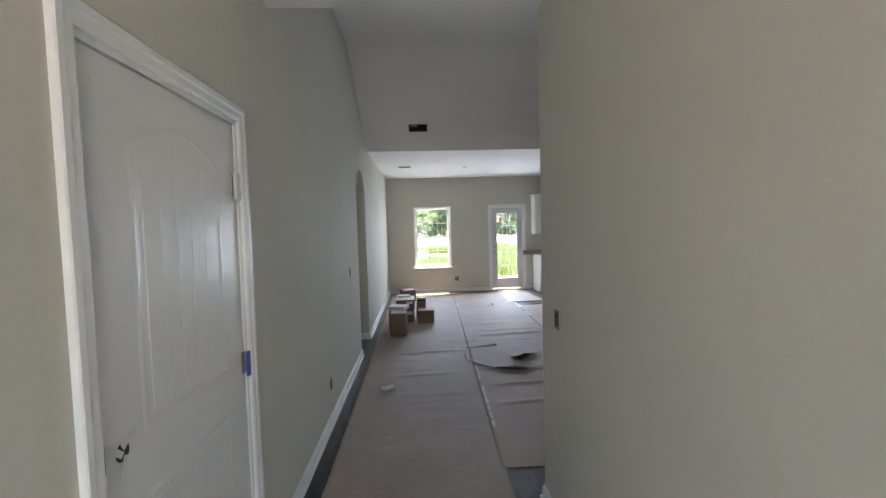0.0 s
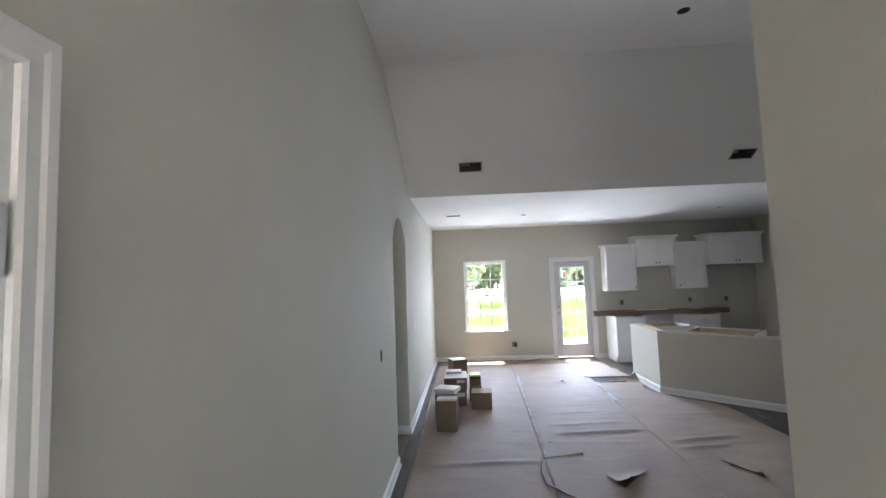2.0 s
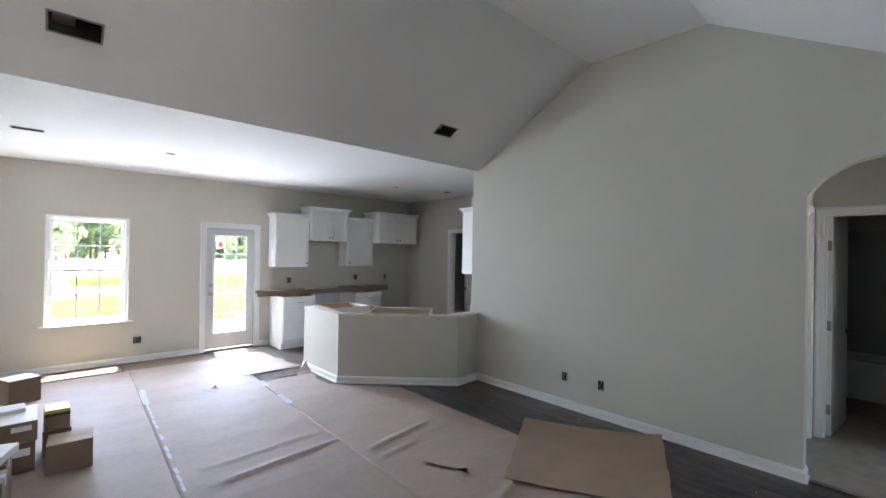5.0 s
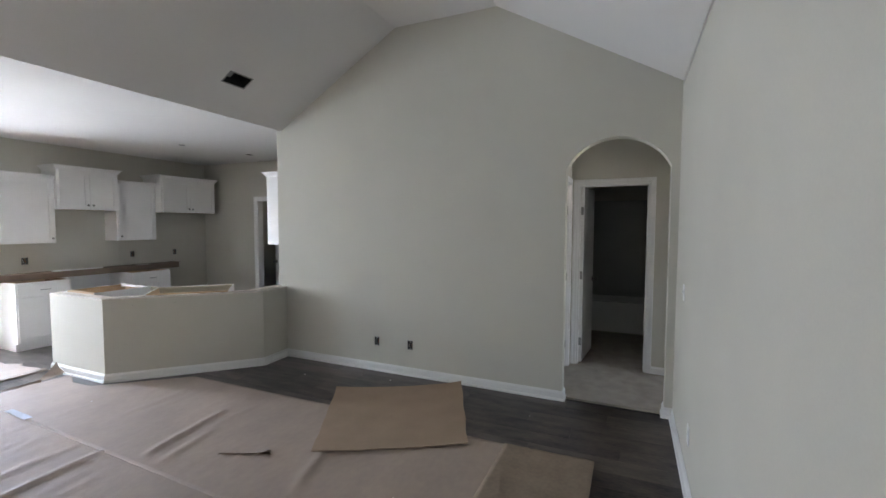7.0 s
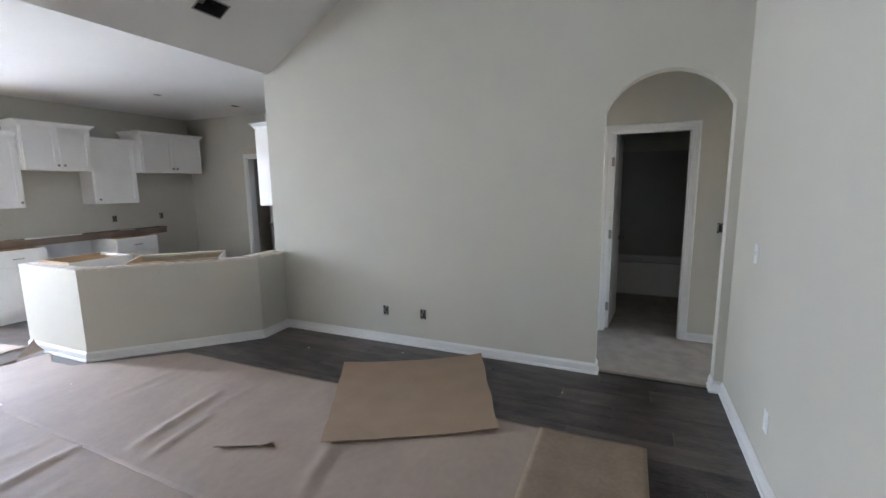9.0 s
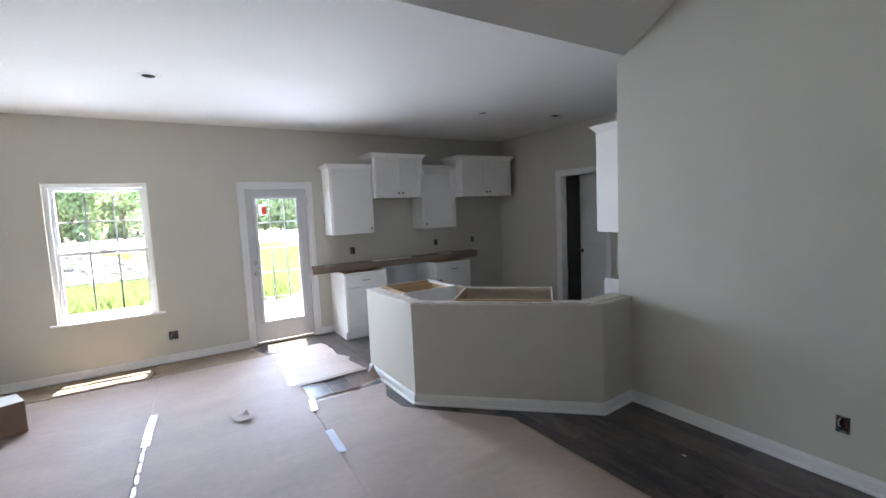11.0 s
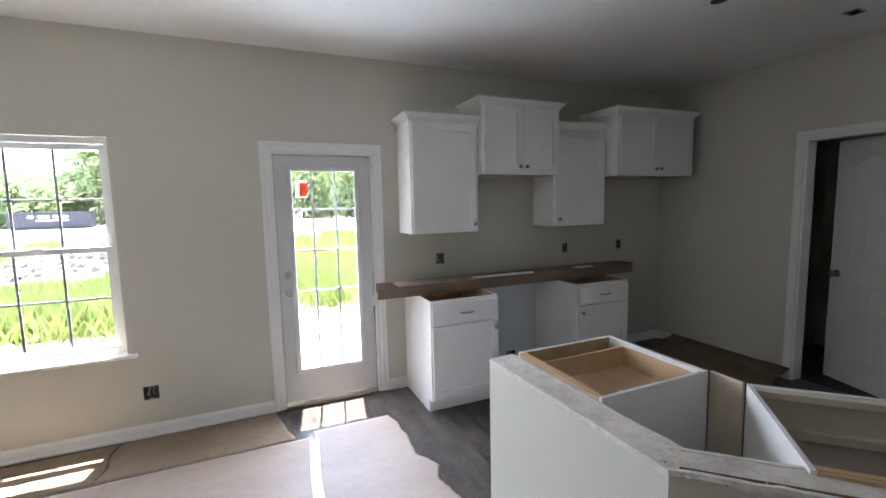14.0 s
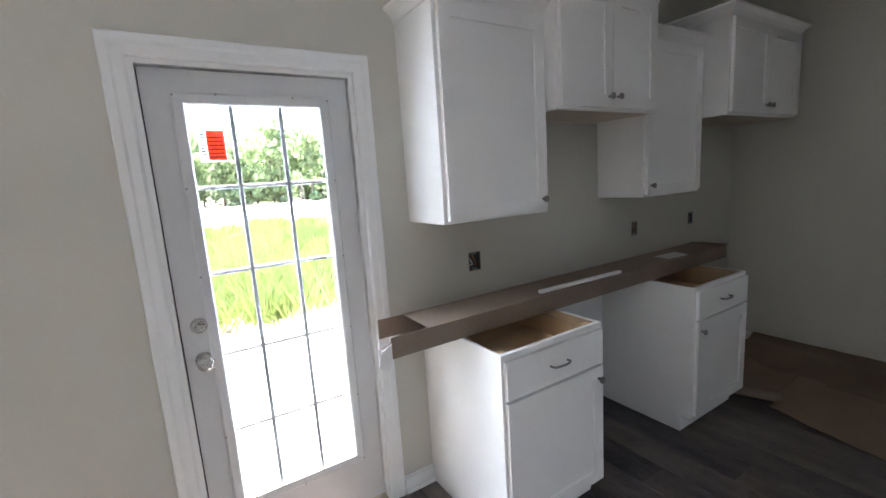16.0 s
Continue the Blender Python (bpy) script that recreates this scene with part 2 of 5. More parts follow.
def sweep(bm, path, profile, to3d, closed=False):
    """Runs a profile (u to the left of the path, v up from its plane) along a flat path, mitred at its corners."""
    n = len(path)
    rings = []
    for i, p in enumerate(path):
        p = Vector(p)
        before = (p - Vector(path[i - 1])).normalized() if closed or i else None
        after = (Vector(path[(i + 1) % n]) - p).normalized() if closed or i < n - 1 else None
        before, after = before or after, after or before
        na, nb = Vector((-before.y, before.x)), Vector((-after.y, after.x))
        m = (na + nb)
        m = m / max(0.2, m.dot(na))
        rings.append([bm.verts.new(to3d(*(p + m * u), v)) for u, v in profile])
    k = len(profile)
    for i in range(n if closed else n - 1):
        r, s = rings[i], rings[(i + 1) % n]
        for j in range(k):
            bm.faces.new([r[j], r[(j + 1) % k], s[(j + 1) % k], s[j]])
    if not closed:
        bm.faces.new(rings[0])
        bm.faces.new(rings[-1])
    return bm


def lathe(bm, profile, m=Matrix(), steps=20):
    """Turns a profile of (radius, height) about the z axis of m."""
    rings = []
    for r, z in profile:
        rings.append([bm.verts.new(m @ Vector((r * math.cos(2 * math.pi * i / steps), r * math.sin(2 * math.pi * i / steps), z))) for i in range(steps)])
    for r, s in zip(rings, rings[1:]):
        for i in range(steps):
            bm.faces.new([r[i], r[(i + 1) % steps], s[(i + 1) % steps], s[i]])
    bm.faces.new(rings[0])
    bm.faces.new(rings[-1])
    return bm


def tube(bm, pts, radius, steps=8):
    pts = [Vector(p) for p in pts]
    rings = []
    for i, p in enumerate(pts):
        d = (pts[min(i + 1, len(pts) - 1)] - pts[max(i - 1, 0)]).normalized()
        side = d.orthogonal().normalized() if i == 0 else (side - d * side.dot(d)).normalized()
        up = d.cross(side)
        rings.append([bm.verts.new(p + radius * (side * math.cos(2 * math.pi * k / steps) + up * math.sin(2 * math.pi * k / steps))) for k in range(steps)])
    for r, s in zip(rings, rings[1:]):
        for i in range(steps):
            bm.faces.new([r[i], r[(i + 1) % steps], s[(i + 1) % steps], s[i]])
    bm.faces.new(rings[0])
    bm.faces.new(rings[-1])
    return bm


# ---- the plan ----
LEFT, RIGHT, BACK, SOUTH = -0.80, 4.00, 10.30, 2.447
HALL_R, EAST, KITCHEN_S, ENTRY = 0.62, 5.71, 6.735, -1.6
CEILING, HIGH = 2.722, 3.645
EAVE_N, FLAT_N, FLAT_S = 6.672, 5.09, 4.00
ARCH_R, ARCH_L = (2.508, 3.341, 2.100, 2.362), (5.36, 6.184, 2.07, 2.335)
WINDOW, BACKDOOR = (-0.17, 0.706, 0.60, 2.045), (1.675, 2.441, 0.0, 1.985)
GABLE = [(SOUTH, CEILING), (EAVE_N, CEILING), (FLAT_N, HIGH), (FLAT_S, HIGH), (SOUTH, 2.762)]
OUT = 0.16
BOXES_N = [(0.818, 0.309, 0.046), (3.019, 1.097, 0.036), (4.38, 1.112, 0.030), (5.087, 1.11, 0.030), (3.742, 0.10, 0.05)]
BOXES_E = [(5.33, 0.327), (4.916, 0.329)]
BOXES_W = [(4.695, 1.105), (3.565, 0.32)]

# walls
w = panel(bmesh.new(), (LEFT - 0.12, EAST + 0.12), (-0.2, CEILING + 0.1), [WINDOW, BACKDOOR] + [(x - w2, x + w2, z - 0.048, z + 0.048) for x, z, w2 in BOXES_N], BACK, BACK + OUT, along_x)
setting("wall_north", w, WALL, "greige painted back wall with a window and a glazed door")

w = panel(bmesh.new(), (ENTRY, BACK), (-0.05, CEILING), [(1.13, 1.978, -0.05, 2.030), (ARCH_L[0], ARCH_L[1], -0.05, 2.4)] + [(y - 0.028, y + 0.028, z - 0.048, z + 0.048) for y, z in BOXES_W], LEFT - 0.15, LEFT, along_y)
arch_fill(w, *ARCH_L, 2.4, LEFT - 0.15, LEFT, along_y)
prism(w, GABLE, LEFT - 0.15, LEFT, along_y)
setting("wall_west", weld(w), WALL, "long greige painted wall with an arched opening and a hall door")

w = panel(bmesh.new(), (SOUTH, KITCHEN_S), (-0.05, CEILING), [(ARCH_R[0], ARCH_R[1], -0.05, 2.4)] + [(y - 0.030, y + 0.030, z - 0.048, z + 0.048) for y, z in BOXES_E], RIGHT, RIGHT + 0.12, along_y)
arch_fill(w, *ARCH_R, 2.4, RIGHT, RIGHT + 0.12, along_y)
prism(w, GABLE, RIGHT, RIGHT + 0.12, along_y)
setting("wall_east_living", weld(w), WALL, "greige painted gable wall with an arched opening")

w = boxed(HALL_R, RIGHT + 0.12, SOUTH - 0.117, SOUTH, -0.05, CEILING)
setting("wall_south_living", w, WALL, "greige painted living room wall")
w = panel(bmesh.new(), (ENTRY, SOUTH - 0.117), (-0.05, CEILING), [(2.17, 2.23, 1.042, 1.138)], HALL_R, HALL_R + 0.12, along_y)
setting("wall_hall", w, WALL, "greige painted entry hall wall")
FRONT = (-0.56, 0.38, -0.05, 2.06)
w = panel(bmesh.new(), (LEFT - 0.15, HALL_R + 0.12), (-0.05, CEILING), [FRONT], ENTRY - 0.12, ENTRY, along_x)
setting("wall_entry", w, WALL, "greige painted wall with the open front doorway")
w = boxed(RIGHT + 0.12, EAST, KITCHEN_S - 0.12, KITCHEN_S, -0.05, CEILING)
setting("wall_kitchen_south", w, WALL, "greige painted kitchen wall behind cabinets")
PANTRY = (8.145, 8.95, -0.05, 2.04)
w = panel(bmesh.new(), (KITCHEN_S - 0.12, BACK), (-0.05, CEILING), [PANTRY], EAST, EAST + 0.12, along_y)
setting("wall_kitchen_east", w, WALL, "greige painted kitchen wall with a pantry door")

# ceilings
VENT_D, VENT_K = (-0.40, -0.18, 8.29, 8.40), (5.055, 5.155, 8.395, 8.465)
CANS = [(0.88, 8.55), (4.13, 8.64)]
holes = [VENT_D, VENT_K] + [(x - 0.05, x + 0.05, y - 0.05, y + 0.05) for x, y in CANS]
w = panel(bmesh.new(), (LEFT, EAST), (EAVE_N, BACK), holes, CEILING, CEILING + 0.1, flat)
tagged(link("ceiling_kitchen", w, CEIL), "white flat ceiling over the kitchen", kind="structure")
HIGHCAN = (1.6, 4.56)
VENTS = [(-0.15, 0.105), (2.91, 3.155)]
run = math.hypot(EAVE_N - FLAT_N, HIGH - CEILING)
dy, dz = (FLAT_N - EAVE_N) / run, (HIGH - CEILING) / run


def slope_n(x, s, d):
    """On the north slope: s metres up from the eave, d above its face."""
    return (x, EAVE_N + dy * s + dz * d, CEILING + dz * s - dy * d)


w = panel(bmesh.new(), (LEFT, RIGHT), (0, run), [(a, b, 0.42, 0.565) for a, b in VENTS], 0.0, 0.1, slope_n)
panel(w, (LEFT, RIGHT), (FLAT_S, FLAT_N), [(HIGHCAN[0] - 0.05, HIGHCAN[0] + 0.05, HIGHCAN[1] - 0.05, HIGHCAN[1] + 0.05)], HIGH, HIGH + 0.1, flat)
prism(w, [(SOUTH, 2.762), (FLAT_S, HIGH), (FLAT_S, HIGH + 0.1), (SOUTH - 0.1, 2.85), (SOUTH - 0.1, 2.762)], LEFT, RIGHT, along_y)
tagged(link("ceiling_vault", w, CEIL), "white vaulted ceiling with two slopes and a flat top", kind="structure")
w = boxed(LEFT, HALL_R, ENTRY, SOUTH, CEILING, CEILING + 0.1)
tagged(link("ceiling_hall", w, CEIL), "white flat ceiling over the entry hall", kind="structure")

# vestibule and bathroom beyond the right arch
VX, VN, VS = 5.11, 3.43, 1.75
BATHDOOR = (2.627, 3.347, -0.05, 2.06)
w = panel(bmesh.new(), (VS, VN + 1.0), (-0.05, CEILING), [BATHDOOR, (2.32, 2.38, 1.082, 1.178)], VX, VX + 0.11, along_y)
setting("wall_vestibule_east", w, WALL, "greige painted vestibule wall with a bathroom door")
SIDE = (4.30, 4.99, -0.05, 2.065)
w = panel(bmesh.new(), (RIGHT + 0.12, VX), (-0.05, CEILING), [SIDE], VN, VN + 0.11, along_x)
setting("wall_vestibule_north", w, WALL, "greige painted vestibule wall with a door")
setting("wall_vestibule_south", panel(bmesh.new(), (RIGHT + 0.12, VX), (-0.05, CEILING), [(4.22, 5.0, -0.05, 2.045)], VS - 0.1, VS, along_x), WALL, "greige painted vestibule wall with an open bedroom doorway")
tagged(link("ceiling_vestibule", boxed(RIGHT + 0.12, 7.7, VS, VN + 1.0, CEILING, CEILING + 0.1), CEIL), "white ceiling over the vestibule and bathroom", kind="structure")
setting("carpet", boxed(RIGHT + 0.075, 7.6, VS, VN + 1.0, -0.04, 0.012), CARPET, "beige-grey carpet in the vestibule")
setting("wall_bath_north", boxed(VX + 0.11, 7.7, VN + 0.35, VN + 0.45, -0.05, CEILING), WALL)
# Unseen room, added with its window to bring light into the vestibule.
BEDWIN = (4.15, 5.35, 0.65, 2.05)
setting("wall_bedroom", panel(bmesh.new(), (HALL_R + 0.121, 7.7), (-0.2, CEILING), [BEDWIN], ENTRY - 0.12, ENTRY, along_x), WALL, "unseen greige bedroom wall with a window opening, added for vestibule light")
setting("wall_bedroom_east", boxed(7.6, 7.7, ENTRY, 1.65, -0.05, CEILING), WALL)
setting("wall_bedroom_north", boxed(VX + 0.001, 7.7, 1.65, 1.749, -0.05, CEILING), WALL)
tagged(link("ceiling_bedroom", boxed(HALL_R + 0.12, 7.7, ENTRY, 1.75, CEILING, CEILING + 0.1), CEIL), "white bedroom ceiling", kind="structure")
setting("carpet_bedroom", boxed(HALL_R + 0.12, 7.6, ENTRY, 1.75, -0.04, 0.010), CARPET, "beige-grey bedroom carpet")
setting("wall_bath_south", boxed(VX + 0.11, 7.7, 1.75, 1.85, -0.05, CEILING), WALL)
setting("wall_bath_east", boxed(7.6, 7.7, 1.85, VN + 0.35, -0.05, CEILING), WALL)

# vestibule beyond the left arch
LX, LN, LS = -2.1, 6.42, 4.9
LDOOR = (-1.82, -1.04, -0.05, 2.03)
w = panel(bmesh.new(), (LX, LEFT - 0.15), (-0.05, CEILING), [LDOOR], LN, LN + 0.11, along_x)
setting("wall_passage_north", w, WALL, "greige painted passage wall with a door")
setting("wall_passage_west", boxed(LX - 0.1, LX, LS, LN, -0.05, CEILING), WALL)
setting("wall_passage_south", boxed(LX - 0.1, LEFT - 0.15, LS - 0.1, LS, -0.05, CEILING), WALL)
tagged(link("ceiling_passage", boxed(LX, LEFT - 0.15, LS, LN, CEILING, CEILING + 0.1), CEIL), "white ceiling over the passage", kind="structure")
# utility room beyond the passage
UN = 8.7
setting("wall_utility_west", panel(bmesh.new(), (LN, UN), (-0.05, CEILING), [(7.1, 8.0, 0.65, 2.05)], LX - 0.1, LX, along_y), WALL, "greige painted utility wall with a window opening")
setting("wall_utility_north", boxed(LX - 0.1, LEFT - 0.15, UN, UN + 0.1, -0.05, CEILING), WALL)
tagged(link("ceiling_utility", boxed(LX, LEFT - 0.15, LN + 0.11, UN, CEILING, CEILING + 0.1), CEIL), "white utility room ceiling", kind="structure")
# closet behind the hall door and pantry behind the kitchen door
setting("wall_closet", panel(bmesh.new(), (0.9, 2.2), (-0.05, 2.4), [], LEFT - 0.9, LEFT - 0.8, along_y), WALL)
w = panel(bmesh.new(), (7.6, 9.4), (-0.05, CEILING), [], EAST + 1.3, EAST + 1.4, along_y)
box(w, EAST + 0.12, EAST + 1.3, 7.5, 7.6, -0.05, CEILING)
box(w, EAST + 0.12, EAST + 1.3, 9.4, 9.5, -0.05, CEILING)
setting("wall_pantry", w, WALL, "greige painted pantry walls")
tagged(link("ceiling_pantry", boxed(EAST + 0.12, EAST + 1.3, 7.6, 9.4, CEILING - 0.02, CEILING + 0.1), CEIL), "white pantry ceiling", kind="structure")

# floor slab under the planks
floor = setting("floor", boxed(LX - 0.1, EAST + 1.4, ENTRY, BACK + OUT, -0.06, -0.008), surface("dark floor underlay", (0.05, 0.045, 0.042), 0.8, 0.2, 4, 60), "dark grey wood plank floor")

# baseboards
BASE = [(0, 0), (0.026, 0), (0.026, 0.010), (0.021, 0.018), (0.014, 0.020), (0.014, 0.066), (0.010, 0.076), (0.006, 0.080), (0.005, 0.088), (0, 0.088)]


def baseboard(*path):
    b = sweep(bmesh.new(), path, BASE, flat)
    return tagged(link("baseboard", b, TRIM), "white painted baseboard with shoe moulding", kind="structure")


# the path runs with the room on its left
baseboard((LEFT, 1.06), (LEFT, ENTRY + 0.01))
baseboard((LEFT - 0.15, 5.36), (LEFT, 5.36), (LEFT, 2.04))
baseboard((1.61, BACK), (LEFT, BACK), (LEFT, 6.184), (LEFT - 0.15, 6.184))
baseboard((2.683, BACK), (2.515, BACK))
baseboard((EAST, 9.03), (EAST, BACK), (4.61, BACK))
baseboard((EAST, KITCHEN_S + 0.02), (EAST, 8.07))
baseboard((HALL_R, ENTRY + 0.01), (HALL_R, SOUTH), (RIGHT, SOUTH), (RIGHT, ARCH_R[0]), (RIGHT + 0.12, ARCH_R[0]))
baseboard((RIGHT + 0.12, ARCH_R[1]), (RIGHT, ARCH_R[1]), (RIGHT, 6.62), (3.615, 6.595), (2.54, 7.622), (2.523, 8.553), (2.66, 8.555))
baseboard((VX, VS + 0.01), (VX, 2.565))

# ---- doors ----
CASING = [(0, 0), (0, 0.012), (0.008, 0.016), (0.030, 0.016), (0.038, 0.020), (0.056, 0.020), (0.060, 0.016), (0.060, 0)]


def casing(name, u0, u1, head, to3d, wide=1.0):
    """Door casing round an opening; to3d(u, z, out of the wall)."""
    path = [(u0, 0.0), (u0, head), (u1, head), (u1, 0.0)]
    return tagged(link(name, sweep(bmesh.new(), path, [(u * wide, v) for u, v in CASING], to3d), TRIM), "white painted door casing", kind="structure")


def jamb(name, u0, u1, head, a, b, to3d):
    bm = bmesh.new()
    panel(bm, (u0 - 0.001, u1 + 0.001), (0, head + 0.001), [(u0 + 0.018, u1 - 0.018, -0.1, head - 0.018)], a, b, to3d)
    return tagged(link(name, bm, TRIM), "white painted door jamb", kind="structure")


def turned(bm, m, profile, steps=20):
    return lathe(bm, profile, m, steps)


KNOB = [(0.030, 0.0), (0.031, 0.005), (0.014, 0.009), (0.011, 0.028), (0.022, 0.036), (0.028, 0.048), (0.026, 0.060), (0.012, 0.066)]


def moulding(bm, path, y, sgn):
    """A raised bead with a raised field inside a closed path, on the face at depth y."""
    prof = [(0.0, 0.0), (0.008, 0.0016), (0.016, 0.0024), (0.024, 0.0012), (0.032, 0.0008), (0.040, 0.0)]
    sweep(bm, path, prof, lambda u, z, v: (u, y + sgn * (v - 0.0004), z), closed=True)


def door_leaf(name, label, width, height, arched=True, knob=True, m=None):
    """A moulded two-panel leaf, hinged at x = 0, its thickness in y from -0.035 to 0."""
    d = thing(name, label, "door", m, kind="structure")
    bm = bmesh.new()
    box(bm, 0, width, -0.035, 0, 0.012, height, bevel=0.002)
    part("leaf", bm, DOOR_PAINT, d)
    a, b = 0.145 * width / 0.8, width - 0.145 * width / 0.8
    low = [(a, 0.22), (b, 0.22), (b, 0.87), (a, 0.87)]
    n = 16
    mid = (a + b) / 2

    def crown_z(u):
        return 1.815 + 0.082 * math.cos(math.pi / 2 * (u - mid) / (b - mid)) if arched else height - 0.14
    up = [(a, 1.03), (b, 1.03)] + [(b + (a - b) * i / n, crown_z(b + (a - b) * i / n)) for i in range(n + 1)]
    for side, s in ((0.0, 1), (-0.035, -1)):
        for path in (low, up):
            bm = bmesh.new()
            moulding(bm, path, side, s)
            part("panel_moulding", bm, DOOR_PAINT, d)
            for k in range(5):
                u0 = a + 0.05 + (b - a - 0.10) * k / 5 + 0.0012
                u1 = a + 0.05 + (b - a - 0.10) * (k + 1) / 5 - 0.0012
                z0, z1 = path[0][1] + 0.05, 0.82
                if path is up:
                    z1 = min(crown_z(u0), crown_z(u1)) - 0.055
                bm = bmesh.new()
                lo_y, hi_y = sorted((side - s * 0.001, side + s * 0.0012))
                box(bm, u0, u1, lo_y, hi_y, z0, z1, bevel=0.0008)
                part("panel_board", bm, DOOR_PAINT, d)
    for z in (0.25, 1.02, 1.76):
        bm = bmesh.new()
        tube(bm, [(-0.004, 0.006, z - 0.045), (-0.004, 0.006, z + 0.045)], 0.006)
        box(bm, -0.002, 0.03, 0.0, 0.002, z - 0.045, z + 0.045)
        box(bm, -0.002, 0.0, -0.030, 0.001, z - 0.045, z + 0.045)
        part("hinge", bm, NICKEL, d, "brushed nickel hinge")
    if knob:
        for s, y in ((-1, 0.0), (1, -0.035)):
            bm = bmesh.new()
            turned(bm, pose(width - 0.06, y, 0.92, 90 * s), KNOB)
            part("knob", bm, NICKEL, d, "round brushed nickel knob", True)
    return d


def wall_w(u, z, v):
    return (LEFT + v, u, z)


# hall door, closed, in the west wall
casing("door_casing_hall", 1.13, 1.978, 2.030, lambda u, z, v: (LEFT + v, u, z))
jamb("door_jamb_hall", 1.13, 1.978, 2.030, LEFT - 0.15, LEFT, along_y)
d = door_leaf("door_hall", "closed white moulded two-panel door with an arched top panel and no knob", 0.806, 2.008, True, False, pose(LEFT - 0.006, 1.957, 0, 0, 0, -90))
# A near-black disc stands for the shade inside the bore.
bm = bmesh.new()
tube(bm, [(0.744, 0.0005, 1.028), (0.744, 0.0015, 1.028)], 0.024, 20)
part("bore_hole", bm, VOID, d, "dark disc standing for the shaded unfitted knob bore")
bm = bmesh.new()
for i, (px, pz, r) in enumerate(((0.724, 1.055, 25), (0.771, 1.04, -40), (0.749, 0.99, 70))):
    q = [Matrix.Translation((px, 0.0025 + i * 0.001, pz)) @ pose(0, 0, 0, 0, r) @ Vector(c) for c in ((-0.03, 0, -0.008), (0.03, 0.004, -0.01), (0.03, 0.002, 0.01), (-0.03, 0.001, 0.008))]
    bm.faces.new([bm.verts.new(c) for c in q])
part("masking_scrap", bm, CARD_WHITE, d, "torn white masking scraps")
part("latch_plate", boxed(0.811, 0.826, 0.0055, 0.0085, 1.01, 1.08, bevel=0.001), NICKEL, d)
h = part("hinge_cover", boxed(-0.012, 0.03, 0.004, 0.018, 1.70, 1.81, bevel=0.005), CARD_WHITE, d, "hinge wrapped in white masking")
bm = boxed(-0.032, 0.004, 0.006, 0.018, 0.955, 1.060, bevel=0.004)
part("blue_tape", bm, BLUE_TAPE, d, "strip of blue masking tape on a hinge")

# bathroom door, open into the bathroom
casing("door_casing_bath", BATHDOOR[0], BATHDOOR[1], BATHDOOR[3], lambda u, z, v: (VX - v, u, z))
jamb("door_jamb_bath", BATHDOOR[0], BATHDOOR[1], BATHDOOR[3], VX, VX + 0.11, along_y)
door_leaf("door_bath", "open white moulded bathroom door with nickel knob", 0.66, 2.035, True, True, pose(VX + 0.06, BATHDOOR[1] - 0.018, 0.012, 0, 0, -5))
# side door in the vestibule, closed
casing("door_casing_side", SIDE[0], SIDE[1], SIDE[3], lambda u, z, v: (u, VN - v, z))
jamb("door_jamb_side", SIDE[0], SIDE[1], SIDE[3], VN, VN + 0.11, along_x)
door_leaf("door_side", "closed white moulded vestibule door", 0.65, 2.035, True, True, pose(SIDE[1] - 0.019, VN + 0.03, 0.012, 0, 0, 180))
# passage door beyond the left arch
casing("door_casing_passage", LDOOR[0], LDOOR[1], LDOOR[3], lambda u, z, v: (u, LN - v, z))
jamb("door_jamb_passage", LDOOR[0], LDOOR[1], LDOOR[3], LN, LN + 0.11, along_x)
door_leaf("door_passage", "white moulded passage door standing open", 0.72, 2.0, True, True, pose(LDOOR[0] + 0.022, LN + 0.10, 0.0, 0, 0, 88))
# pantry door, ajar
casing("door_casing_pantry", PANTRY[0], PANTRY[1], PANTRY[3], lambda u, z, v: (EAST - v, u, z))
jamb("door_jamb_pantry", PANTRY[0], PANTRY[1], PANTRY[3], EAST, EAST + 0.12, along_y)
door_leaf("door_pantry", "white moulded two-panel pantry door standing ajar", 0.765, 2.02, True, True, pose(EAST + 0.08, PANTRY[0] + 0.02, 0, 0, 0, 90 - 20.5))

# ---- glazed back door ----
casing("door_casing_back", BACKDOOR[0], BACKDOOR[1], BACKDOOR[3], lambda u, z, v: (u, BACK - v, z), 1.18)
jamb("door_jamb_back", BACKDOOR[0], BACKDOOR[1], BACKDOOR[3], BACK, BACK + OUT, along_x)
back_door = thing("door_back", "pale grey back door with a fifteen-lite glass pane", "door", pose(0, 0, 0), kind="structure")
GX0, GX1, GZ0, GZ1 = 1.792, 2.322, 0.268, 1.872
DX0, DX1, DZ1 = BACKDOOR[0] + 0.0225, BACKDOOR[1] - 0.0225, BACKDOOR[3] - 0.0235
bm = panel(bmesh.new(), (DX0, DX1), (0.035, DZ1), [(GX0 - 0.01, GX1 + 0.01, GZ0 - 0.01, GZ1 + 0.01)], BACK + 0.022, BACK + 0.066, along_x)
part("leaf", bm, EXT_DOOR, back_door)
# Added behind the leaf's gap to block daylight and keep the line dark.
bm = panel(bmesh.new(), (BACKDOOR[0] + 0.0182, BACKDOOR[1] - 0.0182), (0.031, BACKDOOR[3] - 0.0182), [(DX0 + 0.02, DX1 - 0.02, 0.0, DZ1 - 0.02)], BACK + 0.0665, BACK + 0.085, along_x)
part("gap_blocker", bm, BLACK_PRINT, back_door, "black strip added behind the leaf to keep its gap dark")
prof = [(0.012, 0.0), (0.012, 0.010), (0.004, 0.016), (-0.024, 0.010), (-0.030, 0.0)]
path = [(GX0, GZ0), (GX0, GZ1), (GX1, GZ1), (GX1, GZ0)]
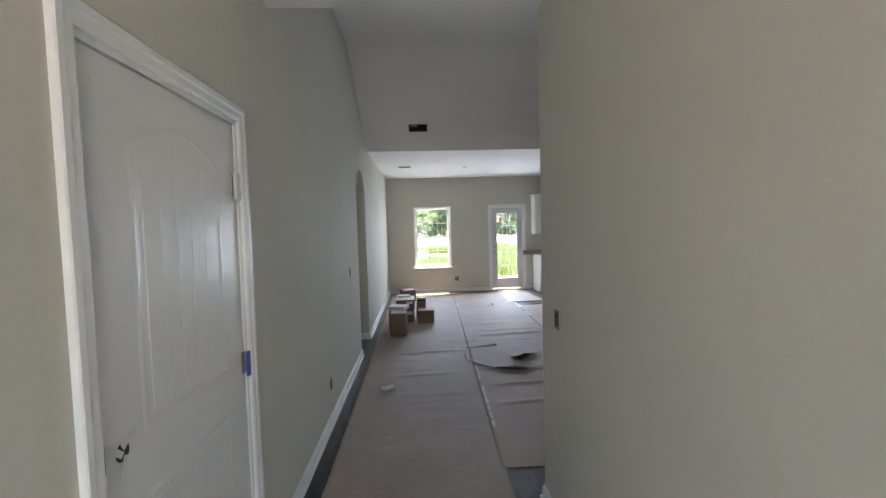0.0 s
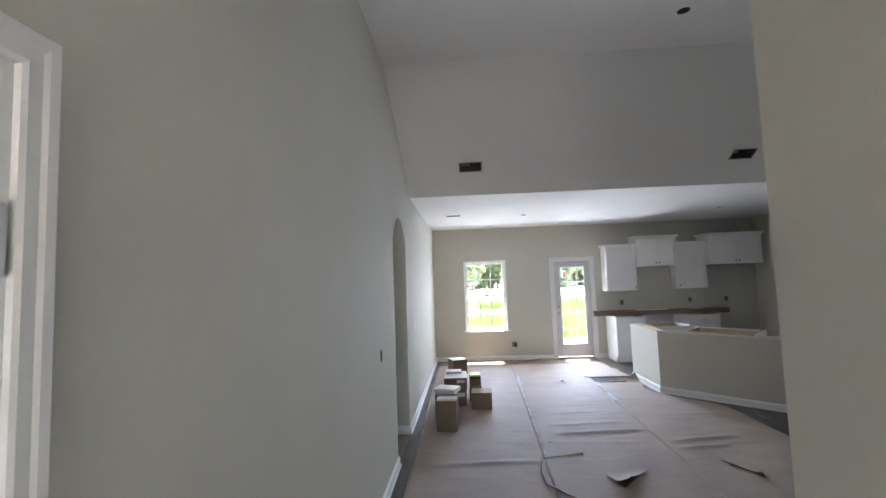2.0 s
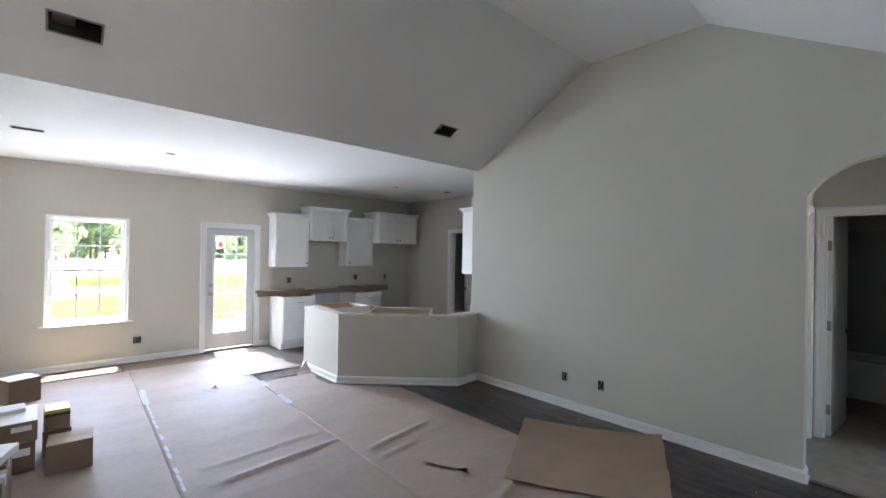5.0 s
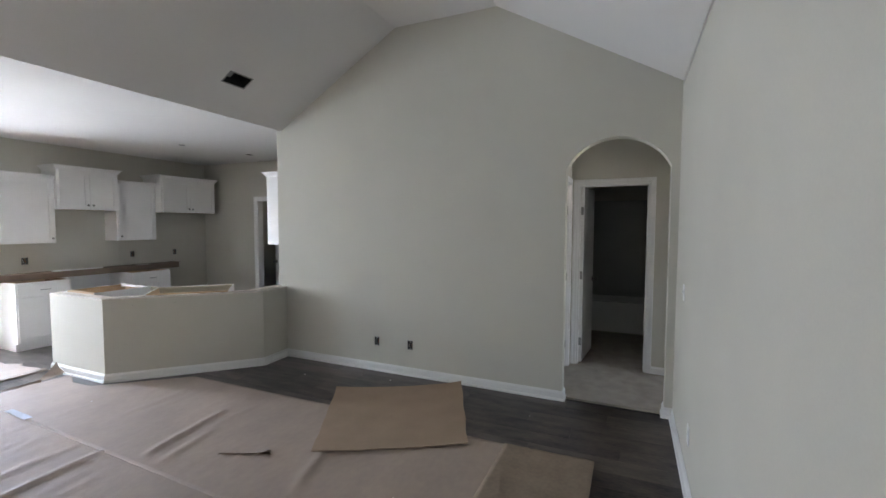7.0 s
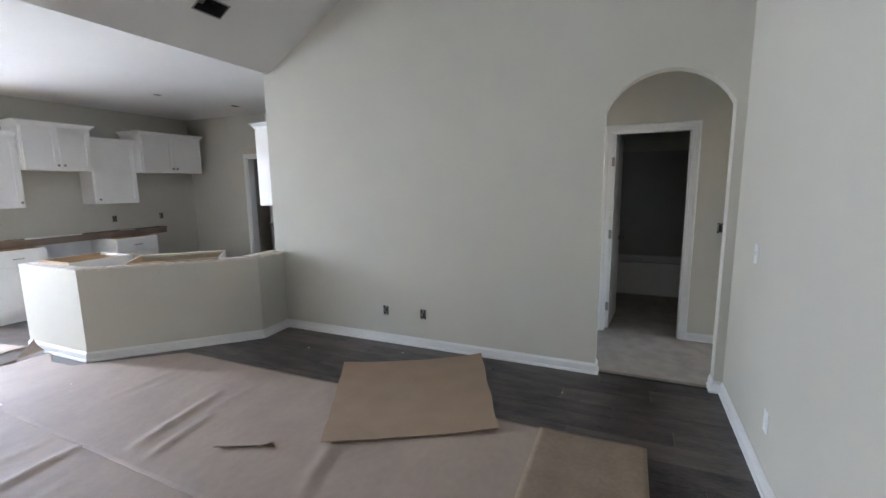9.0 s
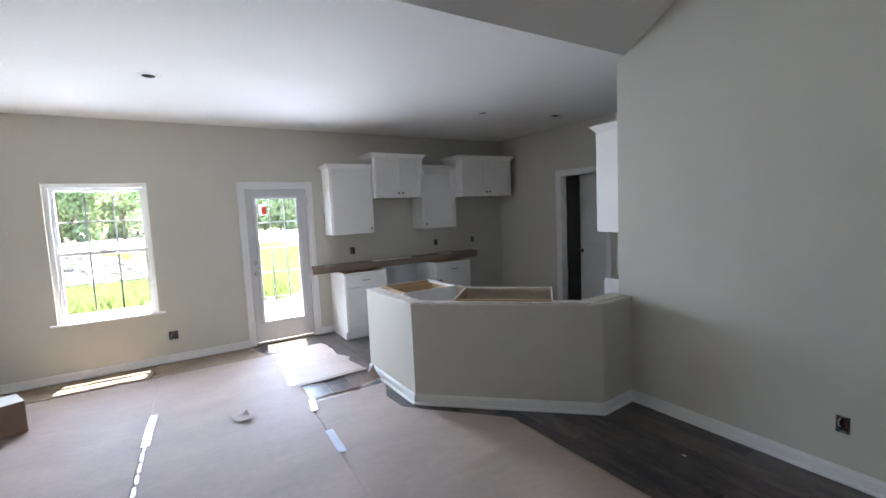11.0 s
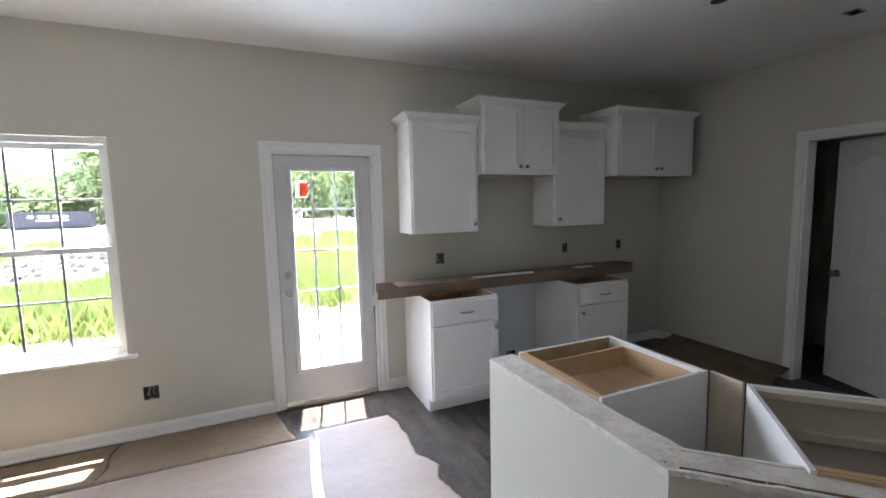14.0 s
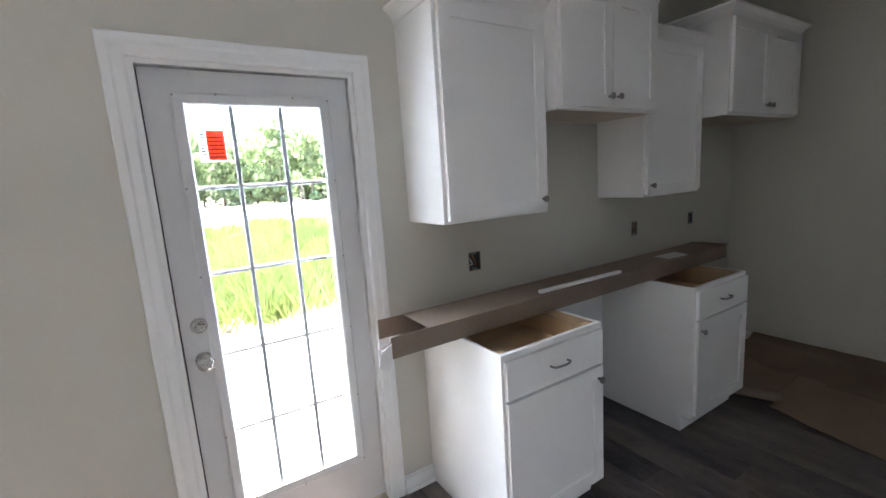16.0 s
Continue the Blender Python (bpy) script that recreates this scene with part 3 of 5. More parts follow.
bm = sweep(bmesh.new(), path, prof, lambda u, z, v: (u, BACK + 0.022 - v, z), closed=True)
trim_ring = part("glass_trim", bm, EXT_DOOR, back_door)
for u, z in [(GX0 - 0.005, GZ0 + (GZ1 - GZ0) * k / 5) for k in range(6)] + [(GX1 + 0.005, GZ0 + (GZ1 - GZ0) * k / 5) for k in range(6)] + [(GX0 + 0.13, GZ1 + 0.006), (GX1 - 0.13, GZ1 + 0.006), ((GX0 + GX1) / 2, GZ0 - 0.006)]:
    part("screw", lathe(bmesh.new(), [(0.004, 0), (0.004, 0.002), (0.001, 0.003)], pose(u, BACK + 0.008, z, 90), 8), NICKEL, trim_ring)
pane = part("pane", boxed(GX0 - 0.009, GX1 + 0.009, BACK + 0.042, BACK + 0.047, GZ0 - 0.009, GZ1 + 0.009), GLASS, back_door)
pane.visible_shadow = False
for k in (1, 2):
    u = GX0 + (GX1 - GX0) * k / 3
    part("muntin", boxed(u - 0.008, u + 0.008, BACK + 0.0428, BACK + 0.0462, GZ0, GZ1, bevel=0.0008), GRILLE, back_door)
for k in (1, 2, 3, 4):
    z = GZ0 + (GZ1 - GZ0) * k / 5
    part("muntin", boxed(GX0, GX1, BACK + 0.0432, BACK + 0.0458, z - 0.008, z + 0.008, bevel=0.0008), GRILLE, back_door)
part("deadbolt", lathe(bmesh.new(), [(0.029, 0), (0.030, 0.008), (0.026, 0.018), (0.020, 0.020), (0.018, 0.014)], pose(DX0 + 0.06, BACK + 0.022, 1.05, 90), 24), SATIN, back_door, "satin nickel deadbolt", True)
part("knob", lathe(bmesh.new(), KNOB, pose(DX0 + 0.06, BACK + 0.022, 0.915, 90), 24), SATIN, back_door, "satin nickel door knob", True)
part("sill", boxed(BACKDOOR[0] + 0.018, BACKDOOR[1] - 0.018, BACK - 0.02, BACK + OUT, 0.0, 0.024, bevel=0.006), THRESH, back_door, "tan door sill")
st = part("sticker", boxed(1.848, 1.935, BACK + 0.0385, BACK + 0.0405, 1.645, 1.772), STICKER_WHITE, back_door, "white and orange-red glazing sticker")
part("sticker_field", boxed(1.874, 1.933, BACK + 0.037, BACK + 0.0384, 1.650, 1.757), STICKER, st, "orange-red printed field")
bm = bmesh.new()
for k in range(9):
    z = 1.66 + k * 0.010
    box(bm, 1.853, 1.869, BACK + 0.037, BACK + 0.0384, z, z + 0.006)
for k in range(6):
    box(bm, 1.880, 1.926, BACK + 0.036, BACK + 0.0368, 1.66 + k * 0.014, 1.663 + k * 0.014)
part("print", bm, BLACK_PRINT, st, "small dark unreadable print")

# ---- window ----
WX0, WX1, WZ0, WZ1 = WINDOW
window = thing("window_1", "white vinyl double-hung window with six-lite sashes", "window", pose(0, 0, 0), kind="structure")
bm = panel(bmesh.new(), (WX0, WX1), (WZ0, WZ1), [(WX0 + 0.038, WX1 - 0.038, WZ0 + 0.038, WZ1 - 0.038)], BACK + 0.055, BACK + 0.14, along_x)
part("window_frame", bm, VINYL, window)
MEET = 1.315


def sash(z0, z1, y, name):
    a, b = WX0 + 0.04, WX1 - 0.04
    bm = panel(bmesh.new(), (a, b), (z0, z1), [(a + 0.035, b - 0.035, z0 + 0.035, z1 - 0.035)], y, y + 0.03, along_x)
    s = part(name, bm, VINYL, window)
    p = part("pane", boxed(a + 0.034, b - 0.034, y + 0.013, y + 0.017, z0 + 0.034, z1 - 0.034), GLASS, s)
    p.visible_shadow = False
    for k in (1, 2):
        u = a + 0.035 + (b - a - 0.07) * k / 3
        part("muntin", boxed(u - 0.008, u + 0.008, y + 0.0133, y + 0.0167, z0 + 0.034, z1 - 0.034, bevel=0.0008), GRILLE, s)
    z = (z0 + z1) / 2
    part("muntin", boxed(a + 0.034, b - 0.034, y + 0.0137, y + 0.0163, z - 0.008, z + 0.008, bevel=0.0008), GRILLE, s)
    return s


sash(MEET - 0.02, WZ1 - 0.04, BACK + 0.10, "upper_sash")
lower = sash(WZ0 + 0.04, MEET + 0.02, BACK + 0.066, "lower_sash")
part("sash_lock", boxed(0.235, 0.30, BACK + 0.062, BACK + 0.09, MEET + 0.02, MEET + 0.034, bevel=0.005), VINYL, lower)
bm = bmesh.new()
box(bm, WX0 - 0.055, WX1 + 0.06, BACK - 0.045, BACK + 0.001, WZ0 - 0.020, WZ0 + 0.002, bevel=0.006)
box(bm, WX0 + 0.001, WX1 - 0.001, BACK + 0.001, BACK + 0.07, WZ0 - 0.020, WZ0 + 0.002)
part("window_sill", bm, TRIM, window, "white painted window stool")

# ---- peninsula half wall ----
PEN = [(RIGHT, 6.62), (3.615, 6.595), (2.54, 7.622), (2.523, 8.553)]
PT = 0.13
half_wall = thing("peninsula_half_wall", "greige half wall angled round the kitchen with bare lumber top", "half wall", pose(0, 0, 0), kind="structure")
bm = sweep(bmesh.new(), PEN, [(0, 0), (0, 0.835), (-PT, 0.835), (-PT, 0)], flat)
part("wall_face", bm, WALL, half_wall)
bm = sweep(bmesh.new(), PEN[:3] + [(2.523, 8.55)], [(0.004, 0.835), (0.004, 0.850), (-0.012, 0.853), (-PT + 0.01, 0.855), (-PT - 0.004, 0.850), (-PT - 0.004, 0.835)], flat)
bmesh.ops.subdivide_edges(bm, edges=[e for e in bm.edges if e.calc_length() > 0.3], cuts=40)
for v in bm.verts:
    v.co.z += 0.004 * noise.noise(v.co * 14)
    v.co.x += 0.003 * noise.noise(v.co * 22 + Vector((5, 0, 0)))
part("top_plate", bm, LUMBER, half_wall, "bare lumber top smeared with plaster")
for at in ((0.008, -0.010), (-PT + 0.026, -PT + 0.014)):
    bm = sweep(bmesh.new(), PEN[:3] + [(2.523, 8.545)], [(at[0], 0.848), (at[0] - 0.003, 0.8615), (at[1] + 0.002, 0.861), (at[1], 0.848)], flat)
    bmesh.ops.subdivide_edges(bm, edges=[e for e in bm.edges if e.calc_length() > 0.3], cuts=70)
    for v in bm.verts:
        v.co.z += 0.004 * noise.noise(v.co * 23) - 0.0045
        v.co.x += 0.0035 * noise.noise(v.co * 19 + Vector((5, 0, 0)))
        v.co.y += 0.0035 * noise.noise(v.co * 21 + Vector((0, 3, 0)))
    part("plaster_bead", bm, PLASTER, half_wall, "rough white plaster along the drywall edge")
bm = sweep(bmesh.new(), [(3.56, 6.648), (2.56, 7.603)], [(-0.015, 0.850), (-0.015, 0.8575), (-0.0185, 0.8575), (-0.0185, 0.850)], flat)
part("drywall_seam", bm, CARD_DARK, half_wall, "dark crack between drywall and lumber")
chip = random.Random(21)
for _ in range(46):
    k = chip.random()
    cx, cy = (2.545 + 0.06 * chip.gauss(0, 1), 7.64 + 0.05 * chip.gauss(0, 1)) if k < 0.4 else (2.575 + 0.05 * chip.uniform(-1, 1), chip.uniform(7.7, 8.5)) if k < 0.65 else (2.66 + 0.9 * chip.random(), 0)
    if not cy:
        cy = 7.60 - (cx - 2.62) * 0.955 + chip.uniform(-0.06, 0.02)
    cx, sz = max(cx, 2.552), chip.uniform(0.003, 0.009)
    bm = bmesh.new()
    bmesh.ops.create_icosphere(bm, subdivisions=1, radius=1.0, matrix=pose(cx, cy, 0.857, 0, 0, chip.uniform(0, 360)) @ Matrix.Diagonal((sz, sz * 0.6, sz * 0.3, 1)))
    part("plaster_crumb", bm, PLASTER if chip.random() < 0.8 else STONE, half_wall)
bm = boxed(-0.20, 0.20, -0.055, 0.055, 0.0, 0.011, bevel=0.003)
blk = part("cap_block", bm, LUMBER, half_wall, "short lumber block on the half wall top")
blk.matrix_local = pose(3.76, 6.70, 0.857, 0, 0, 3)
for x_, y_ in ((2.72, 7.445), (2.99, 7.19), (3.20, 6.985)):
    part("screw", lathe(bmesh.new(), [(0.0035, 0), (0.0035, 0.001), (0.001, 0.002)], pose(x_, y_, 0.775, 90, 0, -43.7), 8), BLACK_PRINT, half_wall)

# ---- cabinets ----
CAB_KNOB = [(0.007, 0), (0.006, 0.010), (0.010, 0.014), (0.0155, 0.020), (0.0145, 0.026), (0.006, 0.030)]


def shaker(bm, x0, x1, z0, z1, y, thick=0.019, rail=0.057):
    """A shaker front facing -y, its back at y."""
    panel(bm, (x0, x1), (z0, z1), [(x0 + rail, x1 - rail, z0 + rail, z1 - rail)], y - thick, y, along_x)
    box(bm, x0 + rail - 0.002, x1 - rail + 0.002, y - thick + 0.009, y - 0.002, z0 + rail - 0.002, z1 - rail + 0.002)
    return bm


def knob_on(parent, x, y, z):
    return part("knob", lathe(bmesh.new(), CAB_KNOB, pose(x, y, z, 90), 16), NICKEL, parent, "small round nickel knob", True)


def pull_on(parent, x, y, z):
    bm = tube(bmesh.new(), [(x - 0.048, y, z), (x - 0.048, y - 0.018, z), (x - 0.03, y - 0.027, z), (x, y - 0.030, z), (x + 0.03, y - 0.027, z), (x + 0.048, y - 0.018, z), (x + 0.048, y, z)], 0.0048)
    return part("pull", bm, NICKEL, parent, "curved nickel bar pull", True)


CROWN = [(0, 0), (0.006, 0), (0.010, 0.012), (0.022, 0.030), (0.040, 0.046), (0.046, 0.050), (0.046, 0.062), (0, 0.062)]


def wall_cabinet(label, width, depth, z0, z1, doors, knobs, m, ends=(True, True)):
    """A wall cabinet at x 0..width, its back at y = 0, its front at y = -depth; knobs: (door, side)."""
    c = thing("wall_cabinet", label, "cabinet", m, "white wall cabinets")
    part("body", boxed(0, width, -depth + 0.02, -0.001, z0, z1, bevel=0.0015), CABINET, c)
    part("underside", boxed(0.02, width - 0.02, -depth + 0.04, -0.02, z0 - 0.001, z0 + 0.004), PLY_PALE, c, "pale wood underside")
    step = (width - 0.03) / doors
    for i in range(doors):
        a, b = 0.015 + i * step + 0.002, 0.015 + (i + 1) * step - 0.002
        dr = part("door", shaker(bmesh.new(), a, b, z0 + 0.015, z1 - 0.02, -depth + 0.019), CABINET, c)
        for side in [s for k, s in knobs if k == i]:
            knob_on(dr, (b - 0.03) if side == "r" else (a + 0.03), -depth, z0 + 0.065)
    path = ([(width, -0.001)] if ends[1] else []) + [(width, -depth + 0.02), (0, -depth + 0.02)] + ([(0, -0.001)] if ends[0] else [])
    bm = sweep(bmesh.new(), [(x, y) for x, y in path][::-1], [(-u, v) for u, v in CROWN], lambda x, y, v: (x, y, z1 - 0.014 + v))
    part("crown_moulding", bm, CABINET, c)
    return c


wall_cabinet("white shaker wall cabinet with one door beside the back door", 0.585, 0.328, 1.342, 2.215, 1, [(0, "r")], pose(2.655, BACK, 0))
wall_cabinet("short white two-door wall cabinet set higher", 0.755, 0.395, 1.803, 2.362, 2, [(0, "r"), (1, "l")], pose(3.241, BACK, 0))
wall_cabinet("white shaker wall cabinet with one door", 0.587, 0.328, 1.350, 2.225, 1, [(0, "l")], pose(3.998, BACK, 0))
wall_cabinet("wide short white two-door wall cabinet in the corner", 0.972, 0.482, 1.797, 2.362, 2, [(0, "r"), (1, "l")], pose(4.587, BACK, 0))
wall_cabinet("white wall cabinet seen end-on on the kitchen wall", 0.80, 0.30, 1.352, 2.215, 2, [(0, "r"), (1, "l")], pose(4.90, KITCHEN_S, 0, 0, 0, 180))


def base_cabinet(label, width, depth, top, hinge, m, fronts=True, drawer=True, gap=0.04, braces=True):
    """An open-topped base cabinet at x 0..width, back at y = 0, front at y = -depth."""
    c = thing("base_cabinet", label, "cabinet", m, "open-topped base cabinets")
    f = -depth + 0.02
    for x0, x1 in ((0, 0.014), (width - 0.014, width)):
        bm = prism(bmesh.new(), [(-0.001, 0.0), (f + 0.075, 0.0), (f + 0.075, 0.10), (f, 0.10), (f, top), (-0.001, top)], x0, x1, along_y)
        part("side_panel", bm, CABINET, c)
    part("back_panel", boxed(0.014, width - 0.014, -0.012, -0.001, 0.1, top - 0.004), PLY, c, "raw plywood back")
    part("bottom_panel", boxed(0.014, width - 0.014, f + 0.02, -0.012, 0.10, 0.115), PLY, c, "raw plywood bottom")
    part("toe_kick", boxed(0.001, width - 0.001, f + 0.062, f + 0.074, 0.0, 0.1), CABINET, c)
    holes_ = [(0.035, width - 0.035, 0.14, top - 0.20), (0.035, width - 0.035, top - 0.165, top - 0.035)]
    part("face_frame", panel(bmesh.new(), (0.0005, width - 0.0005), (0.1005, top + 0.0005), holes_, f - 0.0005, f + 0.019, along_x), CABINET, c)
    for x0, x1 in ((0.014, 0.017), (width - 0.017, width - 0.014)):
        part("side_lining", boxed(x0, x1, f + 0.02, -0.012, 0.116, top - 0.003), PLY, c, "raw plywood lining")
    for x0, x1 in ((0.017, 0.07), (width - 0.07, width - 0.017)) if braces else ():
        part("corner_brace", boxed(x0, x1, f + 0.02, f + 0.07, top - 0.03, top - 0.012), PLY, c, "raw wood brace")
    part("nailer", boxed(0.014, width - 0.014, -0.032, -0.013, top - 0.09, top - 0.002), PLY, c, "raw wood nailing strip")
    if fronts:
        a, b = 0.012, width - 0.012
        if drawer:
            dr = part("drawer_front", boxed(a, b, f - 0.020, f - 0.001, top - 0.178, top - 0.022, bevel=0.002), CABINET, c)
            pull_on(dr, width / 2, f - 0.020, top - 0.10)
        door = part("door", shaker(bmesh.new(), a, b, 0.118, top - 0.190, f - 0.001), CABINET, c)
        knob_on(door, (b - 0.03) if hinge == "l" else (a + 0.03), f - 0.020, top - 0.245)
    if drawer:
        bm = bmesh.new()
        z0, z1, x0, x1, y0, y1 = top - 0.130, top - 0.022, 0.022, width - gap, f + 0.019, -0.05
        panel(bm, (x0, x1), (y0, y1), [(x0 + 0.013, x1 - 0.013, y0 + 0.013, y1 - 0.013)], z0, z1, flat)
        box(bm, x0 + 0.012, x1 - 0.012, y0 + 0.012, y1 - 0.012, z0 + 0.008, z0 + 0.014)
        part("drawer_box", bm, PLY, c, "raw birch drawer box")
    return c


base_cabinet("white base cabinet with a drawer, a door and an open top", 0.572, 0.612, 0.862, "l", pose(2.683, BACK, 0))
base_cabinet("white base cabinet with a drawer, a door and an open top", 0.575, 0.612, 0.862, "r", pose(4.032, BACK, 0))
base_cabinet("white peninsula base cabinet with an open top and birch drawer", 0.535, 0.585, 0.868, "l", pose(2.665, 7.995, 0, 0, 0, 90), gap=0.105, braces=False)
sink = base_cabinet("white sink base cabinet with open top set on the diagonal", 0.80, 0.585, 0.868, "l", pose(3.41, 6.887, 0, 0, 0, 135), True, False, braces=False)
base_cabinet("white base cabinet end-on with an open top", 0.80, 0.55, 0.868, "l", pose(5.32, KITCHEN_S, 0, 0, 0, 180))
part("inner_front_panel", boxed(0.016, 0.784, -0.544, -0.536, 0.72, 0.835), CREAM, sink, "pale wood back of the false drawer front")
part("inner_rail", boxed(0.016, 0.784, -0.544, -0.512, 0.838, 0.866, bevel=0.003), CREAM, sink, "pale wood rail")
part("inner_rail", boxed(0.016, 0.784, -0.544, -0.505, 0.70, 0.735, bevel=0.004), CREAM, sink, "pale wood rail")
filler = thing("cabinet_filler", "pale wood filler between two peninsula cabinets", "cabinet filler", pose(3.238, 7.862, 0))
part("filler_board", boxed(0, 0.014, 0, 0.130, 0.1, 0.868, bevel=0.002), PLY_PALE, filler)
cap = thing("plastic_cap", "small white plastic cap lying in a birch drawer", "plastic cap", pose(2.93, 8.16, 0.868 - 0.116))
part("cap", lathe(bmesh.new(), [(0.020, 0), (0.021, 0.010), (0.012, 0.014), (0.010, 0.022), (0.004, 0.024)], Matrix(), 18), TRIM, cap, smooth=True)
vanity = thing("vanity_cabinet", "white vanity cabinet with a pale counter in the utility room", "cabinet", pose(-1.75, 7.0, 0))
part("vanity_body", boxed(0, 0.79, 0, 0.5, 0.0, 0.77, bevel=0.003), CABINET, vanity)
part("counter", boxed(-0.01, 0.797, -0.02, 0.5, 0.77, 0.80, bevel=0.006), TUB, vanity, "glossy white counter")
for a, b in ((0.02, 0.39), (0.40, 0.77)):
    part("door", shaker(bmesh.new(), a, b, 0.12, 0.74, 0.0), CABINET, vanity)

# ---- open boxes in the walls, vents and lamp cans ----


def wall_box(label, place, w2=0.030, h2=0.048, turn=0):
    """An open electrical box in a hole of the wall, looking along local -y, with folded cable ends."""
    o = thing("electrical_box", label, "electrical box", pose(*place, 0, 0, turn), "open electrical boxes")
    bm = bmesh.new()
    panel(bm, (-w2, w2), (-h2, h2), [(-w2 + 0.003, w2 - 0.003, -h2 + 0.003, h2 - 0.003)], -0.002, 0.05, along_x)
    box(bm, -w2, w2, 0.05, 0.053, -h2, h2)
    part("shell", bm, DARKBOX, o)
    r = random.Random(int(place[0] * 100 + place[1] * 37))
    for z in (-1, 1):
        part("mounting_ear", boxed(-0.012, 0.012, -0.003, 0.012, min(z * h2, z * (h2 - 0.012)), max(z * h2, z * (h2 - 0.012)), bevel=0.001), SHEETMETAL, o, "bare metal mounting ear")
    for k in range(3):
        x = -0.015 + 0.015 * k
        pts = [(x, 0.045, h2 - 0.02), (x + r.uniform(-.01, .01), 0.015, 0.01), (x + r.uniform(-.01, .01), 0.010, -0.015), (x + r.uniform(-.008, .008), 0.03, -h2 + 0.02)]
        part("cable", tube(bmesh.new(), pts, 0.0032, 6), (CARD_WHITE, BLACK_PRINT, COPPER)[k], o, "folded cable end")
    return o


for x, z, w2 in BOXES_N:
    wall_box("open electrical box with cable ends in the wall", (x, BACK, z), w2)
for y, z in BOXES_E:
    wall_box("open electrical box with cable ends in the gable wall", (RIGHT, y, z), turn=-90)
for y, z in BOXES_W:
    wall_box("open electrical box with cable ends in the hall wall", (LEFT, y, z), 0.028, turn=90)
wall_box("open switch box in the hall wall", (HALL_R, 2.20, 1.09), 0.03, turn=-90)
wall_box("open switch box in the vestibule wall", (VX, 2.35, 1.13), 0.03, turn=-90)


def cover_plate(label, place, turn, switch):
    o = thing("wall_plate", label, "wall plate", pose(*place, 0, 0, turn))
    part("plate", boxed(-0.035, 0.035, -0.006, 0, -0.057, 0.057, bevel=0.002), TRIM, o)
    if switch:
        part("toggle", boxed(-0.006, 0.006, -0.014, -0.005, -0.004, 0.016, bevel=0.002), VINYL, o)
    else:
        for z in (-0.022, 0.022):
            part("socket", boxed(-0.016, 0.016, -0.008, -0.005, z - 0.014, z + 0.014, bevel=0.002), VINYL, o)
    return o


cover_plate("white switch plate on the long wall", (LEFT, 6.83, 1.13), 90, True)
cover_plate("white outlet plate on the long wall", (LEFT, 6.82, 0.32), 90, False)
cover_plate("white switch plate on the living room wall", (3.43, SOUTH, 1.14), 180, True)
cover_plate("white outlet plate on the living room wall", (2.96, SOUTH, 0.34), 180, False)


def ceiling_vent(label, w, d, m):
    """An open duct boot behind a hole of w by d; local z points into the ceiling."""
    o = thing("ceiling_vent", label, "ceiling vent", m, "open ceiling vents")
    bm = panel(bmesh.new(), (-w / 2, w / 2), (-d / 2, d / 2), [(-w / 2 + 0.004, w / 2 - 0.004, -d / 2 + 0.004, d / 2 - 0.004)], -0.002, 0.25, flat)
    box(bm, -w / 2, w / 2, -d / 2, d / 2, 0.25, 0.26)
    part("duct_boot", bm, VOID, o)
    part("collar", panel(bmesh.new(), (-w / 2 - 0.006, w / 2 + 0.006), (-d / 2 - 0.006, d / 2 + 0.006), [(-w / 2 + 0.006, w / 2 - 0.006, -d / 2 + 0.006, d / 2 - 0.006)], -0.004, -0.001, flat), SHEETMETAL, o)
    part("damper", boxed(-w / 2 + 0.02, 0.0, -d / 2 + 0.01, d / 2 - 0.01, 0.08, 0.085), SHEETMETAL, o, "bare metal damper blade")
    return o


for a, b in VENTS:
    ceiling_vent("open rectangular air vent in the sloped ceiling", b - a, 0.145, pose(*slope_n((a + b) / 2, 0.4925, 0), -math.degrees(math.atan2(HIGH - CEILING, EAVE_N - FLAT_N))))
for v in (VENT_D, VENT_K):
    ceiling_vent("open rectangular air vent in the kitchen ceiling", v[1] - v[0], v[3] - v[2], pose((v[0] + v[1]) / 2, (v[2] + v[3]) / 2, CEILING))
for x, y, z in [(*c, CEILING) for c in CANS] + [(*HIGHCAN, HIGH)]:
    o = thing("light_can", "unfitted recessed light can in the ceiling", "ceiling light", pose(x, y, z), "recessed light cans")
    bm = bmesh.new()
    lathe(bm, [(0.049, 0.0), (0.049, 0.13), (0.02, 0.131)], Matrix(), 24)
    bmesh.ops.delete(bm, geom=[f for f in bm.faces if all(abs(v.co.z) < 1e-6 for v in f.verts)], context="FACES_ONLY")
    part("can", bm, SHEETMETAL, o, "bare metal can")
    bm = bmesh.new()
    ring = [(0.046, -0.003), (0.082, -0.003), (0.082, -0.0005), (0.046, -0.0005)]
    k = 28
    vs = [[bm.verts.new((r * math.cos(6.28318 * i / k), r * math.sin(6.28318 * i / k), h)) for r, h in ring] for i in range(k)]
    for i in range(k):
        for j in range(4):
            bm.faces.new([vs[i][j], vs[i][(j + 1) % 4], vs[(i + 1) % k][(j + 1) % 4], vs[(i + 1) % k][j]])
    part("rim", bm, CEIL, o)
    part("socket", lathe(bmesh.new(), [(0.018, 0.05), (0.018, 0.128)], Matrix(), 14), DARKBOX, o)

